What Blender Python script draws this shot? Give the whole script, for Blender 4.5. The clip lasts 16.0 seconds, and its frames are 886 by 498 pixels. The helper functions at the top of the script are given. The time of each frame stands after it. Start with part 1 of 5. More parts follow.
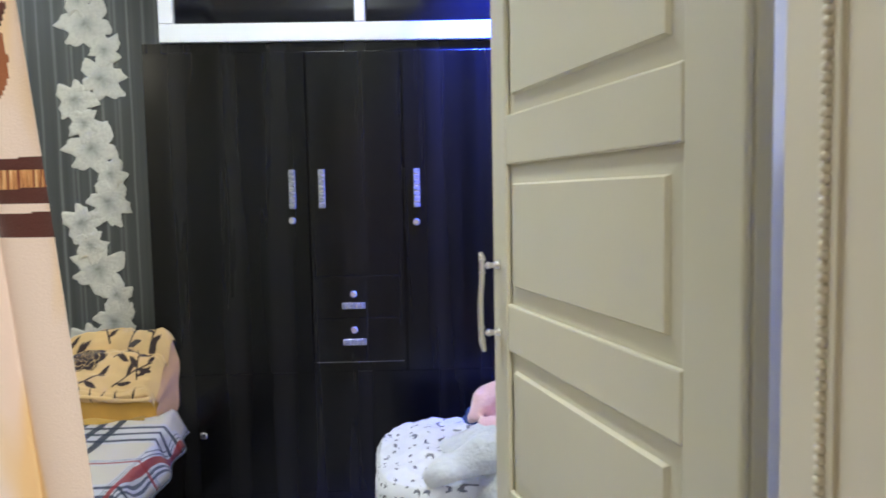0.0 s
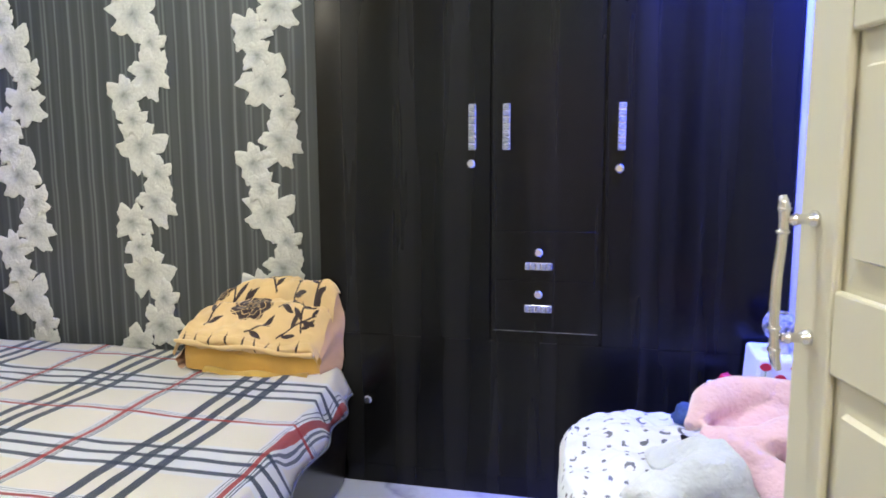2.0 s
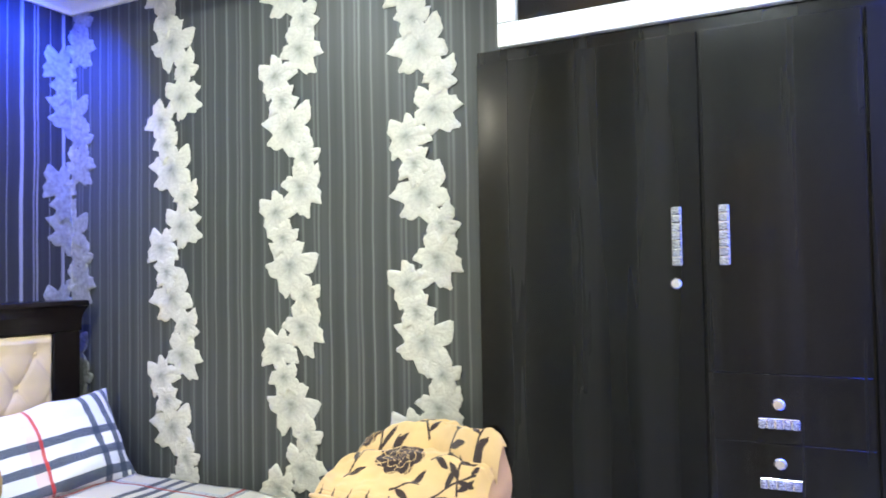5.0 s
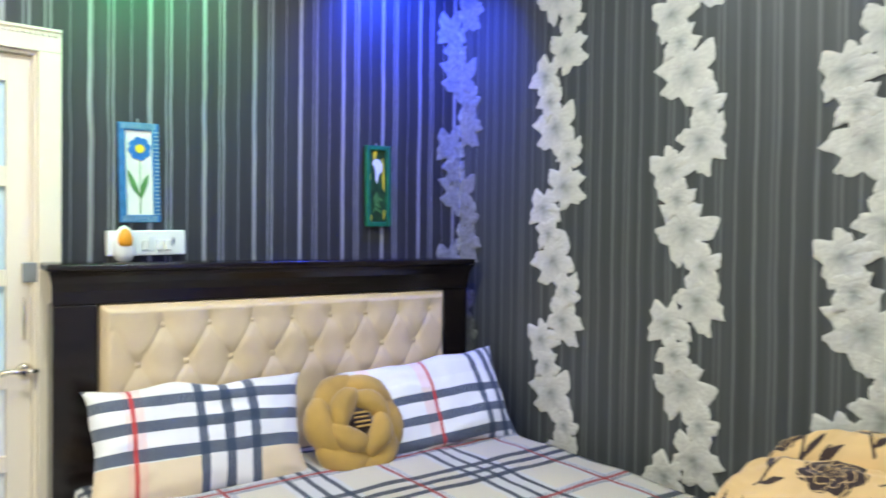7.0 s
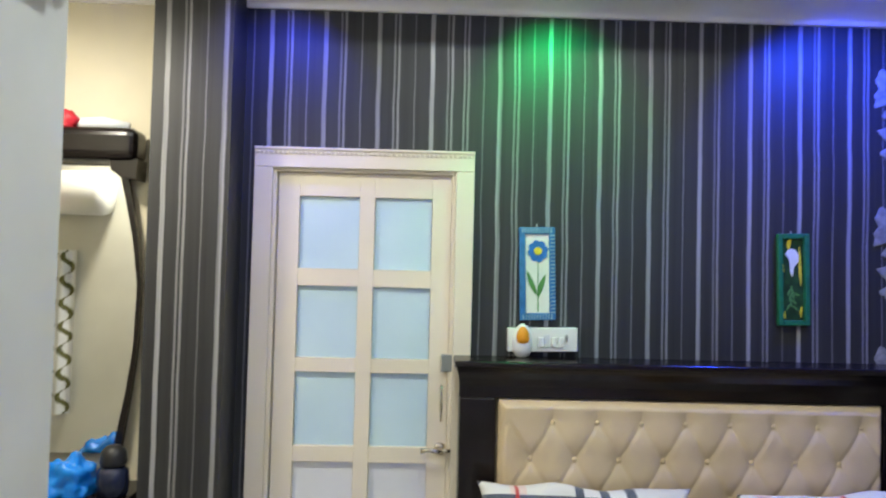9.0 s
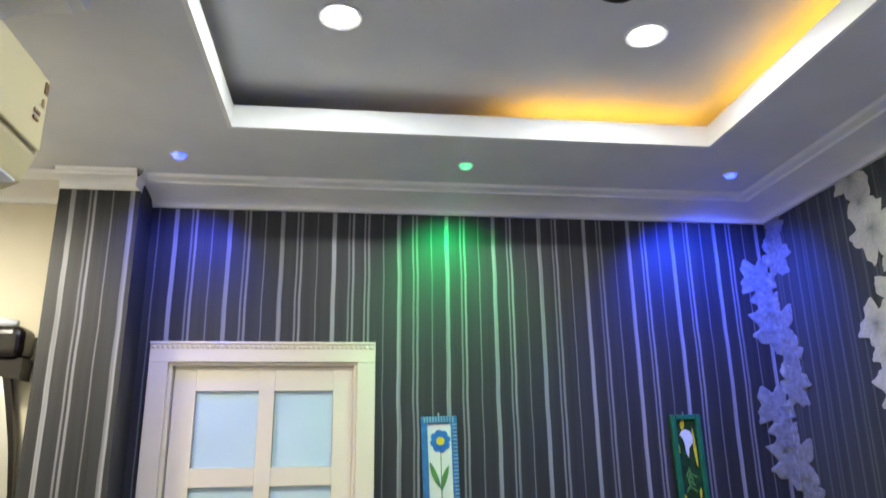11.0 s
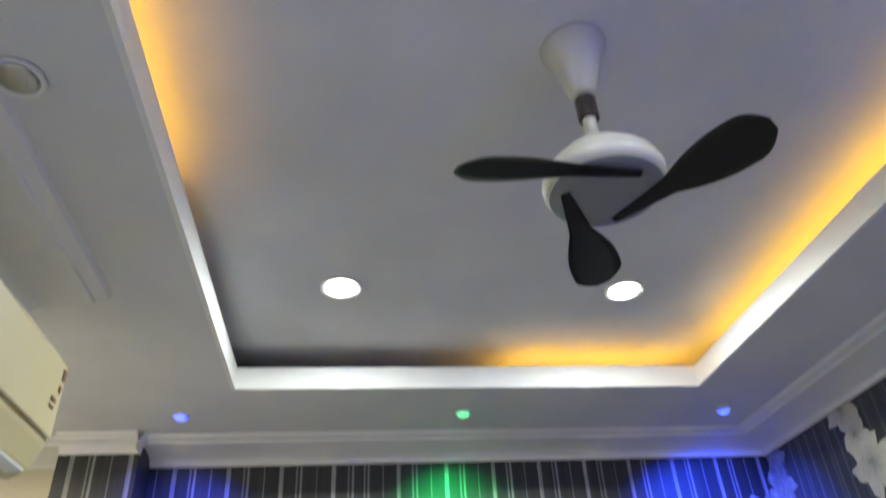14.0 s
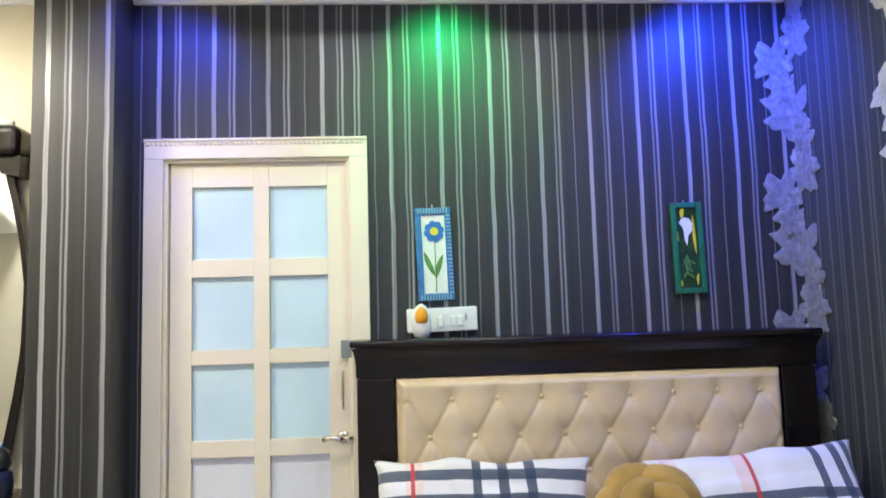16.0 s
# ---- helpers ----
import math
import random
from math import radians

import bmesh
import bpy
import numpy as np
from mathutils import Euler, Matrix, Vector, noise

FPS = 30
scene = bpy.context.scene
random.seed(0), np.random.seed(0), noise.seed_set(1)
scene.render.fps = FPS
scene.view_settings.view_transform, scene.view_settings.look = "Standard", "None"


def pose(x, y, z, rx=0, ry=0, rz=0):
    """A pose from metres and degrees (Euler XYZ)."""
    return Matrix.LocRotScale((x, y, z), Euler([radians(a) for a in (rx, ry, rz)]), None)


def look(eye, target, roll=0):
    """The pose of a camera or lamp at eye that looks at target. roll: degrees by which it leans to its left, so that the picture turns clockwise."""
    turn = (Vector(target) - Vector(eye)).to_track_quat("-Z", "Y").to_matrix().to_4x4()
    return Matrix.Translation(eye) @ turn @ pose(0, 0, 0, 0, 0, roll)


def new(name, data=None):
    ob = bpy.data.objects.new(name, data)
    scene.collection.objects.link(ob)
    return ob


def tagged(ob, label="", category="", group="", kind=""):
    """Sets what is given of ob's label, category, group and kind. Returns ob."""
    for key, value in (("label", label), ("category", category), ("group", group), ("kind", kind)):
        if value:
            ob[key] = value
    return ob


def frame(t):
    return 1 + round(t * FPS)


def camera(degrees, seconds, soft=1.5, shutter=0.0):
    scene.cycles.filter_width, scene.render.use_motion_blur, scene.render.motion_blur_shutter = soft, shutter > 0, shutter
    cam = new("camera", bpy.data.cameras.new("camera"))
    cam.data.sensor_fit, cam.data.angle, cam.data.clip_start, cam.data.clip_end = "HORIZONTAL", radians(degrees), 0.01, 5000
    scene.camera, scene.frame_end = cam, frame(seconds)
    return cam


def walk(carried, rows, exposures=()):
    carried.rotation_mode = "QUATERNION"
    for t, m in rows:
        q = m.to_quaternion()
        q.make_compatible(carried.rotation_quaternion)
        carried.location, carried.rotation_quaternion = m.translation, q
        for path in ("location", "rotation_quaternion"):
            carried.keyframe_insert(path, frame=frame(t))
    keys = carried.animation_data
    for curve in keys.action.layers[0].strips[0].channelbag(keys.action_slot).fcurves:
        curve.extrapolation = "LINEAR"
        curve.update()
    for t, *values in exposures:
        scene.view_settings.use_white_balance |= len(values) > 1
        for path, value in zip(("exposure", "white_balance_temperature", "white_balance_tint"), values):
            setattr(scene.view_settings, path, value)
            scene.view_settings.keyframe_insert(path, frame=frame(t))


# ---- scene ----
cam = camera(63.6, 16.0, 1.7, 0.35)
PATH = [
    (0, (3.514, -0.591, 1.442), (3.563, 1.403, 1.293), -1.1),
    (0.2, (3.501, -0.561, 1.438), (3.471, 1.433, 1.282), -1.0),
    (0.5, (3.491, -0.496, 1.428), (3.33, 1.489, 1.244), 0.4),
    (1, (3.455, -0.395, 1.423), (3.197, 1.575, 1.195), 1.1),
    (1.5, (3.43, -0.289, 1.41), (3.092, 1.666, 1.158), 0.5),
    (2, (3.447, -0.119, 1.385), (2.996, 1.812, 1.121), -0.2),
    (2.5, (3.428, 0.013, 1.379), (2.926, 1.938, 1.17), 0.0),
    (3, (3.387, 0.089, 1.39), (2.961, 2.043, 1.384), 0.2),
    (3.2, (3.383, 0.119, 1.362), (3.003, 2.08, 1.466), 1.3),
    (5.3, (3.239, 0.386, 1.403), (2.306, 2.154, 1.477), -1.5),
    (5.5, (3.238, 0.381, 1.409), (2.284, 2.135, 1.525), -1.5),
    (6, (3.17, 0.407, 1.403), (2.011, 2.036, 1.364), -0.9),
    (6.5, (3.062, 0.519, 1.41), (1.652, 1.936, 1.375), 0.4),
    (7, (2.967, 0.511, 1.402), (1.348, 1.685, 1.362), 0.7),
    (7.5, (2.901, 0.426, 1.38), (1.101, 1.296, 1.338), 0.7),
    (8, (2.948, 0.537, 1.425), (0.996, 0.966, 1.345), 1.3),
    (8.5, (2.97, 0.674, 1.502), (0.974, 0.727, 1.381), 1.9),
    (9, (2.982, 0.731, 1.623), (0.983, 0.772, 1.689), 1.4),
    (9.2, (2.98, 0.759, 1.626), (0.986, 0.878, 1.724), 0.9),
    (11.3, (3.067, 0.818, 1.667), (1.193, 1.073, 2.317), -1.3),
    (11.5, (3.079, 0.799, 1.680), (1.229, 1.063, 2.392), -1.7),
    (12, (3.120, 0.821, 1.702), (1.343, 1.070, 2.584), -2.1),
    (12.5, (3.158, 0.804, 1.729), (1.485, 1.078, 2.790), -3.7),
    (13, (3.181, 0.792, 1.703), (1.671, 1.065, 2.986), -5.5),
    (13.5, (3.214, 0.808, 1.742), (1.714, 1.070, 3.038), -5.3),
    (14, (3.189, 0.800, 1.726), (1.543, 1.048, 2.835), -3.8),
    (14.5, (3.135, 0.844, 1.788), (1.288, 1.115, 2.507), -2.3),
    (15, (3.070, 0.928, 1.714), (1.136, 1.158, 2.167), -1.7),
    (15.5, (2.997, 1.051, 1.414), (1.027, 1.185, 1.732), -2.1),
    (16, (2.970, 1.061, 1.372), (0.981, 1.170, 1.558), -1.6),
]
EXPOSURES = [(0, -0.28, 6250, 8), (1.0, -0.24, 6400, 9), (2.0, 0.12, 6450, 10), (2.5, 0.39, 6450, 9), (3.2, 0.54, 6350, 6), (5.3, 0.64, 6200, 5), (6.3, 0.54, 6100, 5), (7.0, 0.07, 6150, 7), (7.5, -0.36, 6250, 7), (8.0, -0.42, 6350, 8), (9.2, -0.64, 6350, 8), (11.3, -0.63, 6400, 9), (12.2, -0.74, 6450, 8), (14.0, -0.77, 6400, 8), (15.0, -0.72, 6350, 8), (15.5, -0.52, 6350, 9), (16, -0.25, 6400, 10)]
walk(cam, [(t, look(eye, target, roll)) for t, eye, target, roll in PATH], EXPOSURES)

# ---- world, lamps and exposure ----
world = bpy.data.worlds.new("world")
scene.world = world
world.use_nodes = True
world.node_tree.nodes["Background"].inputs[0].default_value = (0.5, 0.55, 0.65, 1)
world.node_tree.nodes["Background"].inputs[1].default_value = 0.02

FZ = 0.07         # floor
NY = 2.77           # face of the flowered wall
WY = 2.50           # face of the wardrobe
EX = 4.055          # east wall
SY = -0.10          # room side of the entrance wall
SOF = 2.783          # dropped ceiling border
TRAY = 2.945         # raised ceiling
TX0, TX1, TY0, TY1 = 0.671, 3.55, 0.366, 2.171   # opening of the raised ceiling


def lamp(name, kind, at, power, color, size=0.1, target=None, spot=60, blend=0.6):
    data = bpy.data.lights.new(name, kind)
    data.energy, data.color = power, color
    if kind == 'AREA':
        data.shape, data.size = 'DISK', size
    else:
        data.shadow_soft_size = size
    if kind == 'SPOT':
        data.spot_size, data.spot_blend = radians(spot), blend
    ob = new(name, data)
    ob.matrix_world = look(at, target if target else (at[0] + 0.001, at[1], at[2] - 1))
    return ob


DOWNLIGHTS = ((1.15, 0.761), (1.15, 1.728), (3.05, 0.761), (3.05, 1.728))
WHITE = (0.925, 0.995, 0.965)
for lx, ly in DOWNLIGHTS:
    lamp("downlight_lamp", 'AREA', (lx, ly, TRAY - 0.025), 17.5, WHITE, 0.11)
for lx, ly, col, pw, aim, cone in ((0.436, 0.148, (0.04, 0.07, 1.0), 42, (0.0, 0.08, 2.25), 96), (0.436, 1.252, (0.02, 1.0, 0.22), 52, (0.0, 1.25, 2.3), 88),
                                   (0.436, 2.375, (0.02, 0.06, 1.0), 170, (0.0, 2.50, 2.15), 118), (3.82, 2.12, (0.03, 0.07, 1.0), 1250, (3.88, 2.48, 2.05), 74),
                                   (3.86, 0.16, (0.01, 0.03, 1.0), 60, (4.03, 0.38, 1.4), 46)):
    lamp("spot_lamp", 'SPOT', (lx, ly, SOF - 0.045), pw, col, 0.018, aim, cone, 1.0)
lamp("alcove_lamp", 'AREA', (0.95, -0.78, 2.66), 44, (1.0, 0.92, 0.75), 0.2)
lamp("hall_lamp", 'AREA', (3.72, -1.45, 2.66), 42, (1.0, 0.94, 0.86), 0.3)

# ---- materials ----


class Mat:
    """A small builder of node materials."""

    def __init__(self, name, rough=0.5, metal=0.0):
        self.m = bpy.data.materials.new(name)
        self.m.use_nodes = True
        self.t = self.m.node_tree
        self.b = self.t.nodes["Principled BSDF"]
        self.b.inputs["Roughness"].default_value = rough
        self.b.inputs["Metallic"].default_value = metal

    def n(self, kind, **sets):
        node = self.t.nodes.new(kind)
        for key, value in sets.items():
            node.inputs[key].default_value = value
        return node

    def link(self, a, b):
        self.t.links.new(a, b)

    def coords(self, which="Object"):
        return self.n("ShaderNodeTexCoord").outputs[which]

    def axis(self, vec, ax):
        s = self.n("ShaderNodeSeparateXYZ")
        self.link(vec, s.inputs[0])
        return s.outputs["XYZ".index(ax)]

    def math(self, op, a, b=None, c=None):
        node = self.n("ShaderNodeMath")
        node.operation = op
        for i, v in enumerate((a, b, c)):
            if v is None:
                continue
            if isinstance(v, (int, float)):
                node.inputs[i].default_value = v
            else:
                self.link(v, node.inputs[i])
        return node.outputs[0]

    def mix(self, fac, a, b, blend='MIX'):
        node = self.n("ShaderNodeMix")
        node.data_type, node.blend_type = 'RGBA', blend
        for i, v in ((0, fac), (6, a), (7, b)):
            if isinstance(v, (int, float)):
                node.inputs[i].default_value = v
            elif isinstance(v, tuple):
                node.inputs[i].default_value = (*v, 1)
            else:
                self.link(v, node.inputs[i])
        return node.outputs[2]

    def noise(self, scale, detail=4.0, vec=None, stretch=None):
        node = self.n("ShaderNodeTexNoise", Scale=scale, Detail=detail)
        vec = vec or self.coords()
        if stretch:
            mp = self.n("ShaderNodeMapping")
            mp.inputs["Scale"].default_value = stretch
            self.link(vec, mp.inputs[0])
            vec = mp.outputs[0]
        self.link(vec, node.inputs["Vector"])
        return node.outputs["Fac"]

    def ramp(self, fac, stops, mode='LINEAR'):
        node = self.n("ShaderNodeValToRGB")
        node.color_ramp.interpolation = mode
        els = node.color_ramp.elements
        while len(els) < len(stops):
            els.new(0.5)
        for e, (p, c) in zip(els, stops):
            e.position, e.color = p, (*(c if isinstance(c, tuple) else (c, c, c)), 1)
        self.link(fac, node.inputs[0])
        return node.outputs[0]

    def color(self, c):
        if isinstance(c, tuple):
            self.b.inputs["Base Color"].default_value = (*c, 1)
        else:
            self.link(c, self.b.inputs["Base Color"])
        return self

    def rough(self, r):
        self.link(r, self.b.inputs["Roughness"])
        return self

    def bump(self, height, strength=0.3, dist=0.005):
        node = self.n("ShaderNodeBump", Strength=strength, Distance=dist)
        self.link(height, node.inputs["Height"])
        self.link(node.outputs[0], self.b.inputs["Normal"])
        return self


def painted(name, color, rough=0.5, vary=0.08, scale=3.0, bump=0.1, fine=180.0):
    m = Mat(name, rough)
    big = m.noise(scale, 5)
    dark = tuple(c * (1 - vary) for c in color)
    light = tuple(min(1, c * (1 + vary * 0.6)) for c in color)
    m.color(m.ramp(big, [(0.3, dark), (0.7, light)]))
    m.bump(m.noise(fine, 3), bump, 0.002)
    return m.m


def cloth(name, color, vary=0.15, rough=0.95, weave=420.0, bump=0.35, sheen=0.3, deep=0.002):
    m = Mat(name, rough)
    m.b.inputs["Sheen Weight"].default_value = sheen
    big = m.noise(7, 5)
    m.color(m.ramp(big, [(0.3, tuple(c * (1 - vary) for c in color)), (0.72, tuple(min(1, c * (1 + vary * .5)) for c in color))]))
    m.bump(m.noise(weave, 3), bump, deep)
    return m.m


def metal(name, color, rough=0.2):
    m = Mat(name, rough, 1.0)
    m.color(color)
    m.rough(m.ramp(m.noise(40, 3), [(0.3, rough * 0.7), (0.75, rough * 1.5)]))
    return m.m


def glow(name, color, strength):
    m = Mat(name)
    m.color((0.8, 0.8, 0.8))
    m.b.inputs["Emission Color"].default_value = (*color, 1)
    m.b.inputs["Emission Strength"].default_value = strength
    return m.m


def striped_paper(name, axis, period, shift, marks, base, light, soft, fine=260, deep=0.28):
    """Charcoal wallpaper with upright silver lines. marks: (centre, width) in parts of a period."""
    m = Mat(name, 0.42)
    co = m.coords()
    sway = m.math('MULTIPLY', m.math('SUBTRACT', m.noise(1.0, 2, co, (0.6, 0.6, 3.0)), 0.5), 0.014)
    u = m.math('FRACT', m.math('DIVIDE', m.math('ADD', m.math('ADD', m.axis(co, axis), sway), 20.0 + shift), period))
    stops = [(0.0, 0.0)]
    for c, w, v in marks:
        stops += [(c - w / 2 - soft, 0.0), (c - w / 2, v), (c + w / 2, v), (c + w / 2 + soft, 0.0)]
    line = m.ramp(u, stops)
    st = (fine, 1, 2.2) if axis == 'X' else (1, fine, 2.2)
    broad = (38, 1, 0.15) if axis == 'X' else (1, 38, 0.15)
    grain = m.noise(1.0, 3, co, st)
    bands = m.noise(1.0, 2, co, broad)
    ground = m.mix(m.ramp(grain, [(0.3, 0.0), (0.75, 1.0)]), tuple(c * (1 - deep) for c in base), tuple(c * (1 + deep) for c in base))
    ground = m.mix(m.ramp(bands, [(0.42, 0.0), (0.62, 0.6)]), ground, tuple(c * 1.45 for c in base))
    worn = m.ramp(m.noise(1.0, 4, co, tuple(s * 0.25 for s in st)), [(0.25, 0.35), (0.6, 1.0)])
    fac = m.mix(1.0, line, worn, 'MULTIPLY')
    m.color(m.mix(fac, ground, light))
    m.rough(m.ramp(line, [(0.0, 0.5), (1.0, 0.28)]))
    m.bump(grain, 0.12, 0.002)
    return m.m


MARKS = [(0.06, 0.072, 0.9), (0.352, 0.026, 0.65), (0.434, 0.034, 0.75), (0.735, 0.012, 0.55)]
DARKPAPER, SILVER = (0.0235, 0.0238, 0.0242), (0.35, 0.35, 0.35)


def hung_paper(name, period, first):
    """Striped paper whose broad line stands at y = first."""
    return striped_paper(name, 'Y', period, 0.06 * period - first - 20, MARKS, DARKPAPER, SILVER, 0.010)


WEST_PAPER = hung_paper("striped wallpaper", 0.2130, 1.017)
DOOR_PAPER = hung_paper("striped wallpaper by the door", 0.2255, 0.054)
PIER_PAPER = hung_paper("striped wallpaper on the pilaster", 0.2255, -0.303)
NORTH_PAPER = striped_paper("fine striped wallpaper", 'X', 0.2043, 0.03,
                            [(0.05, 0.03, 0.45), (0.33, 0.02, 0.3), (0.43, 0.02, 0.4), (0.70, 0.010, 0.5)], (0.045, 0.0485, 0.047), (0.24, 0.255, 0.245), 0.03, 80, 0.10)
CREAM_WALL = painted("cream wall paint", (0.74, 0.68, 0.52), 0.6)
GREY_WALL = painted("pale wall paint", (0.66, 0.65, 0.58), 0.6)
EAST_WALL = painted("white wall paint", (0.74, 0.74, 0.76), 0.6)
CEIL = painted("white ceiling paint", (0.72, 0.72, 0.72), 0.65)
PLASTER = painted("white plaster cornice", (0.86, 0.85, 0.82), 0.5)
DOOR_CREAM = painted("cream door enamel", (0.64, 0.60, 0.46), 0.28, 0.05, 2.0, 0.06, 60)
FRAME_CREAM = painted("ivory door enamel", (0.79, 0.71, 0.56), 0.3, 0.05, 2.0, 0.06, 60)
PVC = painted("white frame enamel", (0.82, 0.82, 0.80), 0.3, 0.03)


def dark_laminate():
    m = Mat("dark wood laminate", 0.4)
    m.b.inputs["Specular IOR Level"].default_value = 0.26
    co = m.coords()
    g = m.noise(1.0, 5, co, (46, 46, 1.6))
    b = m.noise(1.0, 2, co, (9, 9, 0.12))
    c = m.mix(m.ramp(g, [(0.35, 0.0), (0.7, 1.0)]), (0.0014, 0.0014, 0.0017), (0.0045, 0.0042, 0.0042))
    m.color(m.mix(m.ramp(b, [(0.48, 0.0), (0.62, 0.55)]), c, (0.013, 0.0125, 0.0125)))
    m.rough(m.ramp(m.noise(1.0, 3, co, (9, 9, 0.5)), [(0.3, 0.19), (0.7, 0.33)]))
    m.bump(g, 0.12, 0.002)
    return m.m


LAMINATE = dark_laminate()


def dark_polish():
    m = Mat("dark polished wood", 0.22)
    m.b.inputs["Specular IOR Level"].default_value = 0.4
    g = m.noise(1.0, 5, m.coords(), (50, 3, 50))
    m.color(m.mix(m.ramp(g, [(0.35, 0.0), (0.7, 1.0)]), (0.0045, 0.003, 0.003), (0.013, 0.0075, 0.0065)))
    m.bump(g, 0.1, 0.002)
    return m.m


DARKWOOD = dark_polish()
GLOSS = painted("black gloss sheet", (0.006, 0.006, 0.008), 0.06, 0.2, 4, 0.02)
CHROME = metal("chrome", (0.75, 0.74, 0.72), 0.16)
BRASSY = metal("satin brass", (0.70, 0.65, 0.53), 0.2)
STEEL = metal("steel", (0.5, 0.5, 0.5), 0.35)
CRYSTAL = Mat("crystal inlay", 0.1)
CRYSTAL.color(CRYSTAL.ramp(CRYSTAL.noise(260, 2), [(0.40, (0.09, 0.09, 0.10)), (0.62, (0.48, 0.48, 0.48))]))
CRYSTAL = CRYSTAL.m


def marble():
    m = Mat("marble floor", 0.12)
    co = m.coords()
    w = m.noise(2.2, 8, co)
    v = m.ramp(w, [(0.44, (0.52, 0.52, 0.56)), (0.5, (0.16, 0.16, 0.22)), (0.55, (0.55, 0.55, 0.58))])
    m.color(m.mix(m.noise(14, 5), v, (0.50, 0.50, 0.54)))
    return m.m


MARBLE = marble()


def checked(name, xb, yb, px=None, py=None, beige_below=None, white=0.90):
    """Checked cotton from listed bands along x and y: (centre, width, tone), tones n navy, g grey, r red, p pink, w white."""
    m = Mat(name, 0.85)
    m.b.inputs["Sheen Weight"].default_value = 0.2
    co = m.coords()
    wob = m.math('MULTIPLY', m.math('SUBTRACT', m.noise(4, 2, co), 0.5), 0.022)
    tones = {'n': (0.022, 0.042, 0.085), 'g': (0.10, 0.125, 0.17), 'r': (0.50, 0.03, 0.03), 'p': (0.78, 0.45, 0.38), 'w': (white, white, white * 1.02), 's': (0.62, 0.58, 0.52)}
    warm = (0.93, 0.87, 0.755)
    col = warm
    if beige_below is not None:
        low = m.math('LESS_THAN', m.axis(co, 'Y'), beige_below)
        col = m.mix(low, (0.72, 0.72, 0.69), (0.74, 0.60, 0.40))
    weave = m.math('GREATER_THAN', m.math('SINE', m.math('MULTIPLY', m.math('ADD', m.axis(co, 'X'), m.axis(co, 'Y')), 1100.0)), 0.0)
    twill = m.math('ADD', 0.84, m.math('MULTIPLY', weave, 0.13))
    for tone in "wpsgnr":
        for ax, bands, period in (('X', xb, px), ('Y', yb, py)):
            mine = sorted((c, w) for c, w, t in bands if t == tone)
            if not mine:
                continue
            v = m.math('ADD', m.axis(co, ax), wob)
            span = period if period else 0.9
            v = m.math('DIVIDE', m.math('ADD', v, 0.45 if not period else 0.0), span)
            u = m.math('FRACT', m.math('ADD', v, 10.0)) if period else v
            stops = [(0.0, 0.0)]
            for c, w in mine:
                c0 = (c / span) % 1.0 if period else (c + 0.45) / span
                stops += [(c0 - w / span / 2, 1.0), (c0 + w / span / 2, 0.0)]
            fac = m.ramp(u, stops, 'CONSTANT')
            if tone in 'gnr':
                fac = m.math('MULTIPLY', fac, twill)
            elif tone == 'w':
                fac = m.math('MULTIPLY', fac, 0.85)
            else:
                fac = m.math('MULTIPLY', fac, 0.45)
            col = m.mix(fac, col, tones[tone])
    m.color(col)
    m.bump(m.noise(300, 2), 0.3, 0.002)
    return m.m


SHEET = checked("checked bedspread",
                [(2.16, 0.24, 'w'), (2.087, 0.034, 'n'), (2.160, 0.034, 'n'), (2.233, 0.034, 'n'), (1.847, 0.018, 'r'), (1.822, 0.003, 'g'), (1.832, 0.003, 'g'), (1.864, 0.003, 'g'), (1.874, 0.003, 'g'), (1.847, 0.07, 'w')],
                [(2.226, 0.20, 'w'), (2.158, 0.022, 'n'), (2.226, 0.022, 'n'), (2.294, 0.022, 'n'), (1.930, 0.014, 'r'), (1.948, 0.003, 'g'), (1.957, 0.003, 'g'), (1.935, 0.06, 'w')], 0.64, 0.60)
PILLOWCASE = checked("checked pillowcase",
                     [(0.067, 0.22, 'w'), (-0.028, 0.032, 'n'), (0.065, 0.032, 'n'), (0.160, 0.032, 'n'), (-0.250, 0.014, 'r'), (-0.245, 0.06, 'p')],
                     [(0.05, 0.22, 'w'), (0.140, 0.040, 'n'), (0.052, 0.040, 'n'), (-0.040, 0.040, 'n')], None, None, -0.062, 0.78)
PILLOWCASE_2 = checked("pale checked pillowcase",
                       [(0.26, 0.12, 'w'), (0.215, 0.030, 'n'), (0.295, 0.030, 'n'), (0.345, 0.025, 'n'), (-0.030, 0.012, 'r'), (-0.055, 0.06, 'p'), (-0.30, 0.05, 'p')],
                       [(-0.06, 0.30, 'w'), (0.015, 0.036, 'n'), (-0.075, 0.036, 'n'), (-0.165, 0.036, 'n')], None, None, -0.185, 0.78)
LEATHER = Mat("beige tufted leatherette", 0.38)
LEATHER.color(LEATHER.ramp(LEATHER.noise(5, 4), [(0.3, (0.60, 0.465, 0.285)), (0.7, (0.70, 0.555, 0.355))]))
LEATHER.bump(LEATHER.noise(240, 3), 0.25, 0.002)
LEATHER = LEATHER.m
MUSTARD = cloth("mustard velour", (0.44, 0.27, 0.06), 0.25)
YELLOW = cloth("golden blanket fleece", (0.62, 0.35, 0.07), 0.2)
TAN = cloth("tan blanket fleece", (0.67, 0.45, 0.20), 0.15)
BLACKPRINT = cloth("dark brown print", (0.035, 0.018, 0.015), 0.2)
PINK = cloth("pink plush", (0.88, 0.57, 0.66), 0.10, 0.95, 70, 0.7, 0.7, 0.008)
